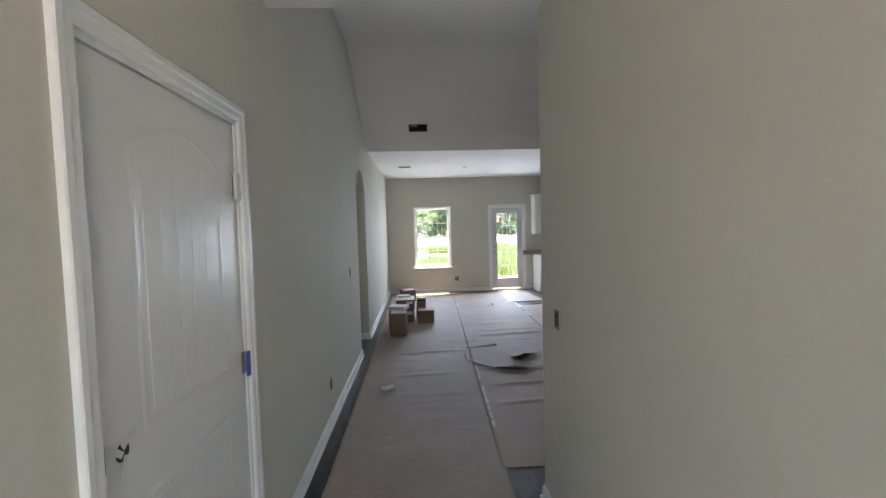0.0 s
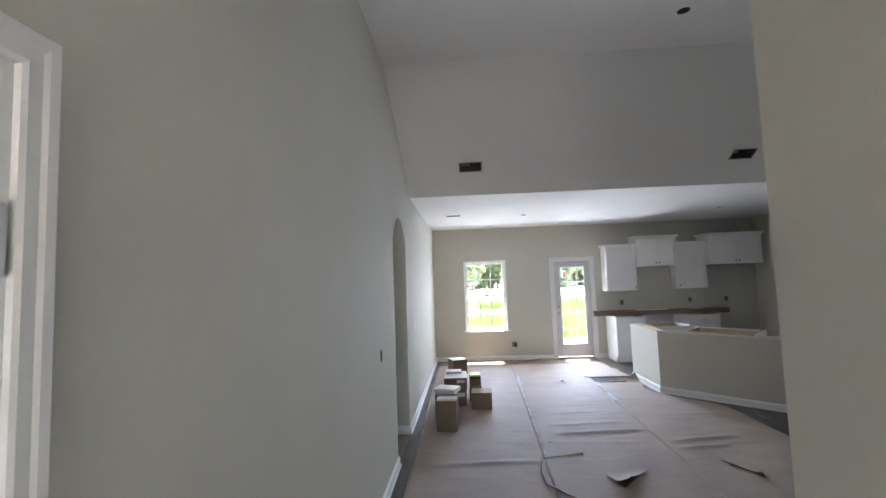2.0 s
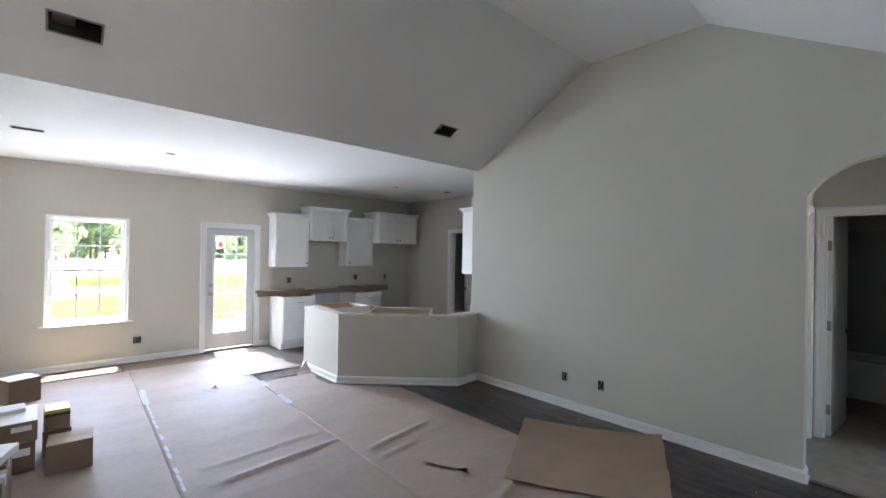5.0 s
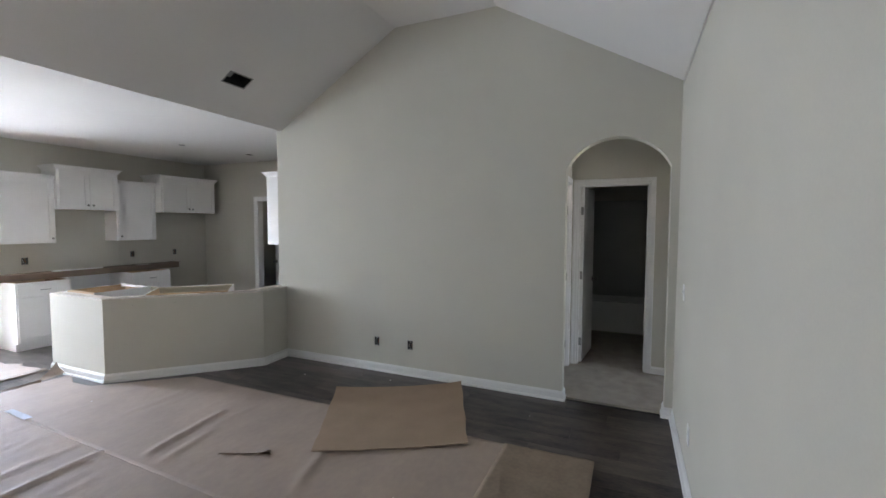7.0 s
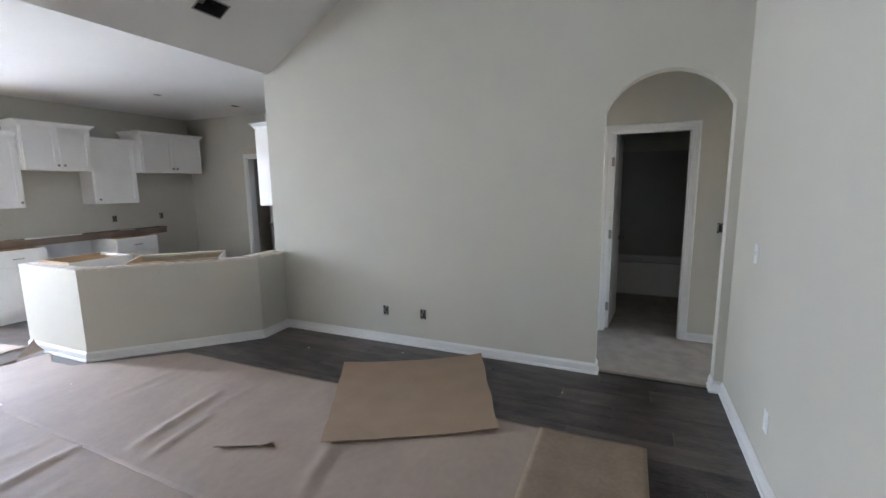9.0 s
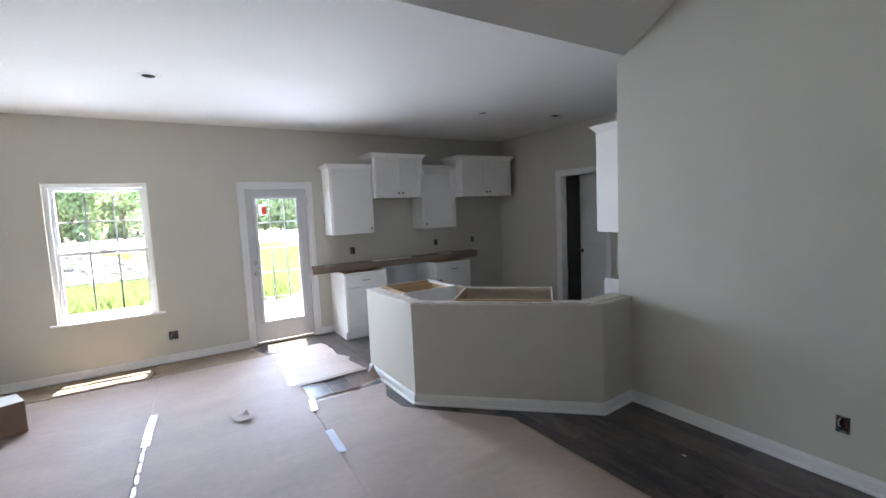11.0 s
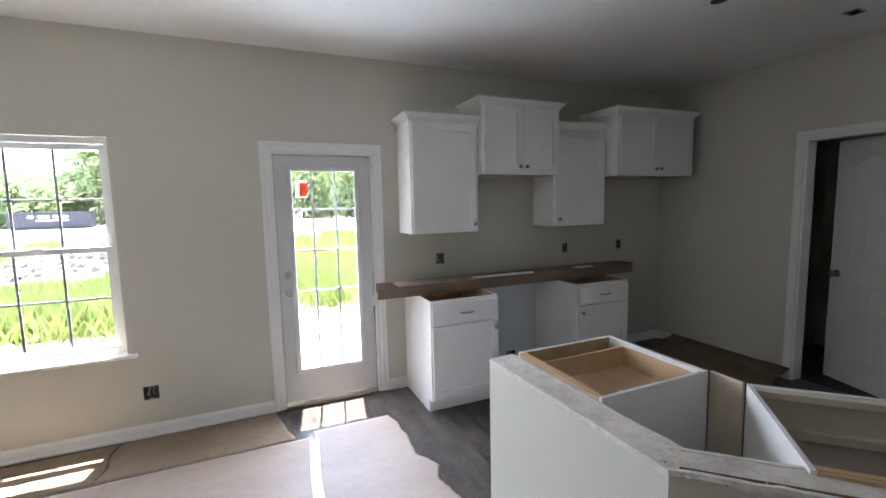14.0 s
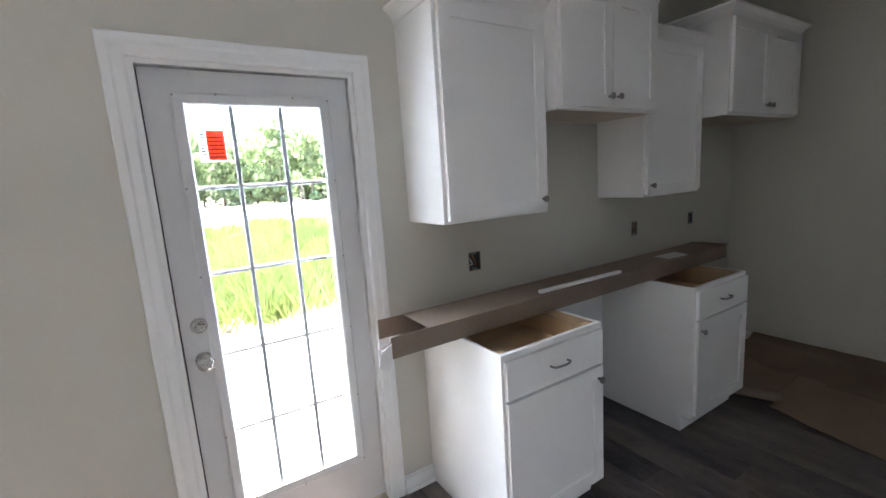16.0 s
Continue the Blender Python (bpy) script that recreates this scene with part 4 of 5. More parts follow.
# bathtub and surround, dark beyond the open bathroom door
tub = thing("bathtub", "white alcove bathtub in the dark bathroom", "bathtub", pose(6.86, 1.86, 0.012))
bm = panel(bmesh.new(), (0, 0.73), (0, 1.90), [(0.07, 0.66, 0.08, 1.82)], 0.10, 0.45, flat)
box(bm, 0, 0.73, 0, 1.90, 0, 0.10)
part("tub_shell", bm, TUB, tub)
part("surround", boxed(0.715, 0.735, 0, 1.90, 0.452, 2.0), TILE_DARK, tub, "grey bath surround panel")

# ---- builder's paper on the floor ----


def edge_at(pts, y):
    for (ya, xa), (yb, xb) in zip(pts, pts[1:]):
        if y <= yb:
            k = (y - ya) / (yb - ya)
            return xa + (xb - xa) * max(0, min(1, k))
    return pts[-1][1]


def paper(name, label, left, right, y0, y1, z, ridges, material, step=0.03, seed=0.0, amp=0.0035, ragged=0.006):
    """A sheet between two edge lines of (y, x), with soft waves and raised creases (x0, y0, x1, y1, height, width)."""
    bm = bmesh.new()
    ny, nx = max(3, int((y1 - y0) / step)), 42
    grid = []
    for j in range(ny + 1):
        y = y0 + (y1 - y0) * j / ny
        rag = ragged * noise.noise(Vector((seed, y * 9, 0))) + ragged * 0.6 * noise.noise(Vector((seed, y * 40, 3)))
        xa, xb = edge_at(left, y) + rag, edge_at(right, y) - rag
        row = []
        for i in range(nx + 1):
            x = xa + (xb - xa) * i / nx
            end = min(1, min(i, nx - i) / 2, min(j, ny - j) / 2)
            h = amp * (0.5 + 0.5 * noise.noise(Vector((x * 2.2 + seed, y * 2.2, seed)))) + amp * 1.3 * max(0, noise.noise(Vector((x * 3 + seed, y * 11, 1)))) + 0.0012 * abs(noise.noise(Vector((x * 7, y * 26, seed))))
            for ax, ay, bx, by, hh, ww in ridges:
                vx, vy = bx - ax, by - ay
                n2 = vx * vx + vy * vy
                k = max(0, min(1, ((x - ax) * vx + (y - ay) * vy) / n2))
                wob = 0.012 * noise.noise(Vector((k * 7, ax * 5, ay * 5)))
                dd = math.hypot(x - ax - k * vx, y - ay - k * vy + wob)
                h += 0.8 * hh * math.exp(-(dd / ww) ** 2) * (math.sin(math.pi * min(1, max(0, 0.04 + k * 0.92))) ** 0.4)
            jy = rag * 1.5 if j in (0, ny) else 0
            row.append(bm.verts.new((x, y + jy, z + h * (0.35 + 0.65 * end))))
        grid.append(row)
    for j in range(ny):
        for i in range(nx):
            bm.faces.new([grid[j][i], grid[j][i + 1], grid[j + 1][i + 1], grid[j + 1][i]])
    for line in ([r[0] for r in grid], [r[-1] for r in grid], grid[0], grid[-1]):
        low = [bm.verts.new((v.co.x, v.co.y, 0.0005)) for v in line]
        for p in range(len(line) - 1):
            bm.faces.new([line[p], line[p + 1], low[p + 1], low[p]])
    ob = link(name, bm, material, True)
    return tagged(ob, label, "floor paper", "builder's paper on the floor")


rr = random.Random(4)


def creases(n, x0, x1, y0, y1, high=0.012):
    out = []
    for _ in range(n):
        x, y, ln = rr.uniform(x0, x1), rr.uniform(y0, y1), rr.uniform(0.25, 0.9)
        a = rr.gauss(0.05, 0.10)
        out.append((x, y, min(x1, x + ln * math.cos(a)), y + ln * math.sin(a), rr.uniform(0.2, 0.6) * high, rr.uniform(0.012, 0.035)))
    return out


SEAM1 = [(-1.5, 0.40), (2.9, 0.47), (5.4, 0.555), (9.8, 0.70)]
SEAM2 = [(2.9, 1.70), (4.65, 1.745), (8.2, 1.83), (9.8, 1.88)]
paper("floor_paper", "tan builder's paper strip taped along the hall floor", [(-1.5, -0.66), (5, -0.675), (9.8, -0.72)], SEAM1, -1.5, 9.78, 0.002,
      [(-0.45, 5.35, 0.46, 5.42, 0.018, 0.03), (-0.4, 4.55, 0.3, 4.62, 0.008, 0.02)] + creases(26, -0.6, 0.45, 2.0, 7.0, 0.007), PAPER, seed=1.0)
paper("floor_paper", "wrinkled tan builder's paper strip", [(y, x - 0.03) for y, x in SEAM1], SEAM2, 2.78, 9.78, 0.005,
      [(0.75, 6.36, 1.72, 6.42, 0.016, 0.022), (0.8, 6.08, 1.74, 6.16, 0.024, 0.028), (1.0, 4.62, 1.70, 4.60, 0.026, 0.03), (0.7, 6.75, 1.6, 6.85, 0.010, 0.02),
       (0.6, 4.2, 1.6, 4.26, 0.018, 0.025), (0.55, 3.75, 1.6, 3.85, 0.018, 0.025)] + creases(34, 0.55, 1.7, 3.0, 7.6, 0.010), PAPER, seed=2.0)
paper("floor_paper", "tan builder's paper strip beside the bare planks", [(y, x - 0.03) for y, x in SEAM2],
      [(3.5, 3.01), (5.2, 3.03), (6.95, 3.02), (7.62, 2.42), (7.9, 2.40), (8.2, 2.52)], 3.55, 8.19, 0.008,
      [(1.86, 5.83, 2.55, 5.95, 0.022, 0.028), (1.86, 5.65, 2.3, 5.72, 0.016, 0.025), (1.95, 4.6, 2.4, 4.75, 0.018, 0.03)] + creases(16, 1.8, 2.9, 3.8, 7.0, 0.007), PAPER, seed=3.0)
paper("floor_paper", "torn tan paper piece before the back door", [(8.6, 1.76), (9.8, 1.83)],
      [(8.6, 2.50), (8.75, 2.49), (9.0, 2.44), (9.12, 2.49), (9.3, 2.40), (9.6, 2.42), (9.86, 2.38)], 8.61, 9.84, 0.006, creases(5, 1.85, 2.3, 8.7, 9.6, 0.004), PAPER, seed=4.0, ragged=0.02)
paper("floor_paper", "brown paper strip under the window along the back wall", [(9.8, -0.70), (10.28, -0.70)], [(9.8, 0.595), (9.95, 0.62), (10.1, 0.60), (10.28, 0.625)], 9.80, 10.265, 0.003, creases(4, -0.5, 0.5, 9.85, 10.2, 0.004), PAPER_DARK, seed=6.0, ragged=0.012)
paper("floor_paper", "brown paper strip beside the back door along the wall", [(9.8, 0.61), (9.95, 0.635), (10.1, 0.615), (10.28, 0.64)], [(9.8, 1.715), (10.28, 1.60)], 9.80, 10.265, 0.0035, creases(4, 0.7, 1.5, 9.85, 10.2, 0.004), PAPER_DARK, seed=7.0, ragged=0.012)
paper("floor_paper", "brown overlapping paper piece at the strip's end", [(2.98, 1.72), (3.60, 1.74)], [(2.98, 3.03), (3.60, 3.02)], 2.98, 3.60, 0.013, creases(7, 2.1, 2.9, 3.0, 3.5, 0.005), PAPER_DARK, seed=5.0, ragged=0.022)


def torn_sheet(label, corners, lift, material, n=14, thick=0.0015, z=0.012, name="paper_scrap"):
    """A loose four-cornered sheet lying on the floor; lift: the corners' heights."""
    bm = bmesh.new()
    a, b, c, d = [Vector((*p, h)) for p, h in zip(corners, lift)]
    for layer in (0, 1):
        g = []
        for j in range(n + 1):
            v = j / n
            row = []
            for i in range(n + 1):
                u = i / n
                p = (a * (1 - u) + b * u) * (1 - v) + (d * (1 - u) + c * u) * v
                p = p + Vector((0.012 * noise.noise(p * 6), 0.012 * noise.noise(p * 6 + Vector((9, 0, 0))), 0.004 * noise.noise(p * 5)))
                h = a.z * ((1 - u) * (1 - v)) ** 5 + b.z * (u * (1 - v)) ** 5 + c.z * (u * v) ** 5 + d.z * ((1 - u) * v) ** 5
                row.append(bm.verts.new((p.x, p.y, z + max(0.0, h) + 0.003 * (1 + noise.noise(p * 4)) - layer * thick)))
            g.append(row)
        for j in range(n):
            for i in range(n):
                bm.faces.new([g[j][i], g[j][i + 1], g[j + 1][i + 1], g[j + 1][i]])
        if layer == 0:
            top = g
        else:
            for t, l in (([r[0] for r in top], [r[0] for r in g]), ([r[-1] for r in top], [r[-1] for r in g]), (top[0], g[0]), (top[-1], g[-1])):
                for k in range(n):
                    bm.faces.new([t[k], t[k + 1], l[k + 1], l[k]])
    return tagged(link(name, bm, material, False), label, name.replace("_", " "))


torn_sheet("large sheet of brown cardboard lying askew on the paper", [(2.31, 4.785), (2.87, 3.835), (3.93, 4.30), (3.33, 5.36)], [0.02, 0.015, 0.035, 0.02], CARD, z=0.022, thick=0.006, n=20, name="cardboard_sheet")


def curl(label, p, q, wide, turn, height, material=CARD_DARK, grow=0.5):
    """A strip of paper from p to q whose far edge rolls up."""
    bm = bmesh.new()
    p, q = Vector((*p, 0.02)), Vector((*q, 0.02))
    d = (q - p).normalized()
    s = Vector((-d.y, d.x, 0))
    n, m = 10, 9
    g = []
    for i in range(n + 1):
        k = i / n
        w_ = wide * (1 - grow * k)
        row = []
        for j in range(m + 1):
            a = turn * (j / m) * (0.5 + 0.5 * k)
            r = w_ / max(0.3, turn)
            off = s * (r * math.sin(a)) + Vector((0, 0, height * (1 - math.cos(a)) * (0.4 + 0.6 * k)))
            row.append(bm.verts.new(p + (q - p) * k + off + Vector((0, 0, 0.004 * noise.noise(Vector((k * 6, j, p.x)))))))
        g.append(row)
    for i in range(n):
        for j in range(m):
            bm.faces.new([g[i][j], g[i + 1][j], g[i + 1][j + 1], g[i][j + 1]])
    return tagged(link("paper_curl", bm, material, True), label, "paper scrap", "curled torn paper flaps")


def lifted_flap(label, a, b, tip, bend):
    """A torn tongue of paper, rolled up and back through bend radians, over a dark patch painted for the gap and its
    shade.
    """
    n = 10
    a, b, tip = Vector((*a, 0.021)), Vector((*b, 0.021)), Vector((*tip, 0.021))
    bm = bmesh.new()
    g_ = []
    for j in range(n + 1):
        v = j / n
        row = []
        for i in range(n + 1):
            base = a + (b - a) * (i / n)
            d = tip - base
            far = math.sin(bend * v) / bend
            side = (i / n - 0.5) * (b - a) * 0.25 * v
            p = base + d * far + side
            row.append(bm.verts.new(p + Vector((0.005 * noise.noise(p * 25), 0.005 * noise.noise(p * 25 + Vector((7, 0, 0))), d.length * (1 - math.cos(bend * v)) / bend))))
        g_.append(row)
    for j in range(n):
        for i in range(n):
            bm.faces.new([g_[j][i], g_[j][i + 1], g_[j + 1][i + 1], g_[j + 1][i]])
    ob = tagged(link("paper_flap", bm, PAPER, True), label, "paper flap", "lifted torn paper flaps")
    # Dark patch reaching past the tip paints the gap and shade there.
    c = (a + b + tip) / 3
    bm = prism(bmesh.new(), [((p + (c - p) * k).x, (p + (c - p) * k).y) for p, k in ((a, 0.06), (b, 0.06), (tip, -0.09))], 0.0185, 0.0195, flat)
    part("gap_shade", bm, CARD_DARK, ob, "dark patch painted for the torn gap and shade under the flap")
    return ob


def paper_tear(label, pts, wide=0.03, rise=0.014, gap=0.011):
    """A tear along pts: the paper's edge on the left stands up and a dark strip beside it paints the gap and its shade.
    """
    line = []
    for p, q in zip(pts, pts[1:]):
        for k in range(6):
            line.append(Vector((p[0] + (q[0] - p[0]) * k / 6, p[1] + (q[1] - p[1]) * k / 6, 0.0)))
    line.append(Vector((*pts[-1], 0.0)))
    edge, dark = bmesh.new(), bmesh.new()
    rows, low = [], []
    n = len(line) - 1
    for i, p in enumerate(line):
        d = (line[min(i + 1, n)] - line[max(i - 1, 0)]).normalized()
        s = Vector((-d.y, d.x, 0))
        swell = math.sin(math.pi * (0.06 + 0.88 * i / n)) ** 0.5
        jag = s * 0.006 * noise.noise(p * 31)
        up = rise * swell * (0.75 + 0.5 * noise.noise(p * 9))
        rows.append([edge.verts.new(p + jag + s * wide * k + Vector((0, 0, 0.0195 + up * (1 - k) ** 2))) for k in (0.0, 0.25, 0.5, 0.75, 1.0)])
        low.append([dark.verts.new(p + jag + s * k + Vector((0, 0, 0.0188))) for k in (-gap * swell, wide * 0.6)])
    for i in range(n):
        for j in range(4):
            edge.faces.new([rows[i][j], rows[i + 1][j], rows[i + 1][j + 1], rows[i][j + 1]])
        dark.faces.new([low[i][0], low[i + 1][0], low[i + 1][1], low[i][1]])
    ob = tagged(link("paper_tear", edge, PAPER, True), label, "torn paper edge", "torn edges of the floor paper")
    part("gap_shade", dark, CARD_DARK, ob, "dark strip painted for the gap and shade beside the torn edge")
    return ob


# Darker paper here: the curl's shaded underside is put into its colour.
curl("curled torn edge of builder's paper, its shaded side painted brown", (0.50, 5.43), (0.90, 5.47), 0.045, 1.5, 0.022, PAPER_DARK, grow=-0.2)
lifted_flap("pointed torn flap of builder's paper standing up", (0.97, 5.16), (1.36, 5.22), (1.06, 4.90), 0.32)
lifted_flap("narrow torn flap of builder's paper lifting", (2.15, 5.17), (2.24, 5.11), (2.19, 5.03), 0.5)
torn_sheet("small curled scrap of builder's paper near the back door", [(1.20, 8.30), (1.33, 8.27), (1.36, 8.13), (1.24, 8.15)], [0.005, 0.035, 0.03, 0.0], PAPER, z=0.020, n=8)
paper_tear("long curved tear in the builder's paper", [(0.505, 5.40), (0.455, 5.15), (0.46, 4.95), (0.57, 4.79), (0.73, 4.65)])
paper_tear("ragged tear with a lifted brown edge", [(0.73, 4.65), (0.90, 4.60), (1.07, 4.57)], 0.09, 0.045, 0.02)
paper_tear("short tear running to a lifted flap", [(2.05, 5.37), (2.10, 5.24), (2.16, 5.13)], 0.02, 0.008, 0.008)
# Low edge and wide dark strip: the shadow under the paper is painted.
paper_tear("tear along the paper piece before the door, its edge shadow painted dark", [(2.50, 8.66), (2.25, 8.63), (1.98, 8.605), (1.74, 8.60)], 0.03, 0.003, 0.016)
curl("upturned torn paper flap against the half wall", (2.30, 8.20), (2.53, 8.28), 0.12, 1.3, 0.15, PAPER, grow=-0.4)
curl("ragged torn paper edge on bare planks", (1.86, 8.20), (2.25, 8.14), 0.05, 2.0, 0.02, PAPER)

roll = thing("paper_roll", "crumpled white paper tube on the floor paper", "paper roll", pose(-0.40, 4.18, 0.03, 0, 90, 25))
part("tube", tube(bmesh.new(), [(0.004, 0, -0.06), (0, 0.004, -0.02), (-0.003, 0, 0.03), (0.002, 0, 0.06)], 0.024, 14), CARD_WHITE, roll, smooth=True)

# tape along the seams
for i in range(30):
    y = 5.52 + i * 0.142 if i < 20 else 3.3 + (i - 20) * 0.145
    if rr.random() < 0.22:
        continue
    x = edge_at(SEAM1, y)
    bm = bmesh.new()
    ln = rr.uniform(0.10, 0.142)
    z0 = 0.026
    vs = [bm.verts.new((x + s * 0.38 + rr.uniform(-.004, .004), y + t, z0 + 0.002 * noise.noise(Vector((s * 90, t * 40, i))))) for t in (0, ln / 2, ln) for s in (-0.026, 0, 0.026)]
    for a in (0, 1, 3, 4):
        bm.faces.new([vs[a], vs[a + 1], vs[a + 4], vs[a + 3]])
    tagged(link("seam_tape", bm, TAPE, True), "strip of shiny clear tape on a paper seam", "tape", "tape on the paper seams")
for xa, ya, xb, yb in ((1.83, 9.72, 1.79, 9.30), (1.79, 9.30, 1.78, 8.95), (1.78, 8.95, 1.76, 8.64), (1.83, 8.22, 1.80, 7.98), (1.80, 7.6, 1.79, 7.25), (0.675, 8.72, 0.655, 8.44), (0.655, 8.44, 0.645, 8.16)):
    bm = bmesh.new()
    n = 6
    row = [[bm.verts.new((xa + (xb - xa) * k / n + s, ya + (yb - ya) * k / n, 0.020 + 0.003 * noise.noise(Vector((s * 60, k, xa))))) for s in (-0.028, 0, 0.028)] for k in range(n + 1)]
    for k in range(n):
        for j in (0, 1):
            bm.faces.new([row[k][j], row[k][j + 1], row[k + 1][j + 1], row[k + 1][j]])
    tagged(link("seam_tape", bm, TAPE, True), "strip of shiny clear tape on a paper seam", "tape", "tape on the paper seams")

# ---- cartons ----


def carton(label, w, d, h, m, body=BOXCARD_SHADED, top=CARD, tape=True, print_=True):
    """A closed carton standing at the origin of m: x 0..w, y 0..d."""
    c = thing("cardboard_box", label, "box", m, "delivery boxes by the wall")
    # The default body is painted with its shade, so darker than the flaps.
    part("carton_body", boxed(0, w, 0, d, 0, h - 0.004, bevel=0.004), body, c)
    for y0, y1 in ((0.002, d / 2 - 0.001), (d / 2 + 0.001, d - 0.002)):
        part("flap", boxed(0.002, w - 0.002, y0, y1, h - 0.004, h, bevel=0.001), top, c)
    if tape:
        part("tape", boxed(-0.0008, w + 0.0008, d / 2 - 0.025, d / 2 + 0.025, h - 0.05, h + 0.0008), TAPE, c, "clear packing tape")
    if print_:
        part("shipping_label", boxed(w * 0.55, w * 0.9, -0.0012, 0.0, h * 0.55, h * 0.8), CARD_WHITE, c, "white shipping label")
    return c


carton("tall brown cardboard box standing on the paper", 0.225, 0.20, 0.335, pose(-0.508, 6.19, 0.012, 0, 0, -4), BOXCARD_SHADED, CARD, True, False)
carton("brown cardboard box behind a taller box", 0.26, 0.24, 0.315, pose(-0.545, 6.50, 0.012, 0, 0, -3), BOXCARD_SHADED, CARD, True, False)
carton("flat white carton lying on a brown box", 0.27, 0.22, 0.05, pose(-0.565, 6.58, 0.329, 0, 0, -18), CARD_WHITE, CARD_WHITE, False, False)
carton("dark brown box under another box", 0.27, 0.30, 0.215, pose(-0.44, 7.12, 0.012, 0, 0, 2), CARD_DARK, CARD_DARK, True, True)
carton("brown box with a white top on a stack", 0.305, 0.42, 0.15, pose(-0.465, 7.12, 0.228, 0, 0, 1), BOXCARD_SHADED, CARD_WHITE, False, True)
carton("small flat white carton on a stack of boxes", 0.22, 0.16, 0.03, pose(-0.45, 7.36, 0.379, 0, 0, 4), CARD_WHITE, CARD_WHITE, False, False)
carton("square brown cardboard box on the paper", 0.262, 0.24, 0.212, pose(-0.115, 6.955, 0.012, 0, 0, -3), BOXCARD_SHADED, CARD, False, False)
c = carton("brown cardboard box behind a square box", 0.17, 0.24, 0.20, pose(-0.135, 7.33, 0.012, 0, 0, 0), BOXCARD_SHADED, CARD, False, False)
c = carton("small carton with a black and yellow printed top", 0.15, 0.20, 0.15, pose(-0.125, 7.33, 0.2135, 0, 0, 2), BOXCARD_SHADED, YELLOW, False, False)
part("printed_band", boxed(-0.001, 0.151, -0.001, 0.201, 0.10, 0.125), BLACK_PRINT, c, "black printed band")
part("printed_band", boxed(-0.001, 0.151, -0.001, 0.201, 0.126, 0.142), YELLOW, c, "yellow printed band")
carton("brown box with a pale top near the window wall", 0.26, 0.26, 0.255, pose(-0.40, 8.93, 0.012, 0, 0, 24), BOXCARD_SHADED, CARD_WHITE, False, False)

# ---- kitchen clutter ----
long = thing("long_carton", "long brown carton with a torn end lying across the base cabinets", "box", pose(2.36, 9.955, 0.8635, 0, 0, 0.3))
L, D, Hh = 2.58, 0.235, 0.085
for face, args in (("bottom_panel", (0.16, L, 0.0045, D - 0.0045, 0, 0.004)), ("front_panel", (0.0, L, 0, 0.004, 0.0, Hh)), ("back_panel", (0.05, L, D - 0.004, D, 0.0, Hh)), ("lid_panel", (0.17, L, 0.0045, D - 0.0045, Hh - 0.004, Hh))):
    part(face, box(bmesh.new(), *args), CARTON_GREY, long)
bm = bmesh.new()
prism(bm, [(0.17, 0.004), (0.02, 0.03), (0.0, 0.015), (0.0, D * 0.55), (0.05, D * 0.6), (0.1, D - 0.03), (0.17, D - 0.004)], 0.0, 0.003, flat)
part("torn_end_flap", bm, CARTON_GREY, long, "torn open carton end")
bm = bmesh.new()
prism(bm, [(0.0, 0.0), (0.0, Hh - 0.02), (-0.04, Hh - 0.045), (-0.06, -0.02), (-0.02, -0.045)], -0.003, 0.0, along_x)
part("torn_side_flap", bm, CARD_WHITE, long, "torn pale paper end")
bm = bmesh.new()
prism(bm, [(L - 0.05, 0.02), (L + 0.03, 0.0), (L + 0.02, D - 0.06), (L - 0.03, D)], Hh + 0.002, Hh + 0.006, flat)
part("open_lid_flap", bm, CARD_DARK, long, "lifted dark lid flap")
stick = thing("trim_stick", "white painted trim offcut lying on the long carton", "trim offcut", pose(3.18, 10.0, 0.9495, 0, 0, -1.5))
part("offcut", boxed(0, 0.60, -0.012, 0.012, 0, 0.016, bevel=0.003), TRIM, stick)
torn_sheet("white paper slip lying on the long carton", [(4.28, 9.99), (4.48, 9.985), (4.52, 10.09), (4.30, 10.10)], [0, 0, 0, 0], CARD_WHITE, z=0.9475, n=4, thick=0.001)
tagged(link("primer_patch", panel(bmesh.new(), (3.257, 4.030), (0.001, 0.84), [(3.692, 3.792, 0.052, 0.148)], BACK - 0.004, BACK - 0.0005, along_x), surface("white drywall primer", (0.72, 0.73, 0.73), 0.8, 0.05, 2, 90, 0.2, 0.001)), "white primed patch of wall between base cabinets", kind="structure")

# brown protection paper turned up against the kitchen wall


def wall_paper_strip():
    """A sheet on the floor that buckles and climbs over the baseboard."""
    bm = bmesh.new()
    nx, ny = 26, 44
    rows = []
    for j in range(ny + 1):
        y = 8.94 + 1.13 * j / ny
        row = []
        for i in range(nx + 1):
            k = i / nx
            x = 5.17 + 0.05 * (y - 9.2) + (5.682 - 5.17 - 0.05 * (y - 9.2)) * k
            z = 0.022 + 0.085 * k ** 3 + 0.045 * math.exp(-((k - 0.62) / 0.16) ** 2) * (0.5 + 0.5 * noise.noise(Vector((y * 3.1, 0, 2)))) + 0.012 * noise.noise(Vector((x * 7, y * 5, 1)))
            z += 0.05 * math.exp(-((y - 9.93) / 0.10) ** 2) * math.exp(-((k - 0.35) / 0.3) ** 2)
            row.append(bm.verts.new((x, y + 0.012 * noise.noise(Vector((k * 9, j % 43, 0))), max(0.014, z))))
        rows.append(row)
    for j in range(ny):
        for i in range(nx):
            bm.faces.new([rows[j][i], rows[j][i + 1], rows[j + 1][i + 1], rows[j + 1][i]])
    tagged(link("crumpled_paper", bm, CARD_DARK, True), "brown protection paper buckled up over the baseboard", "crumpled paper")


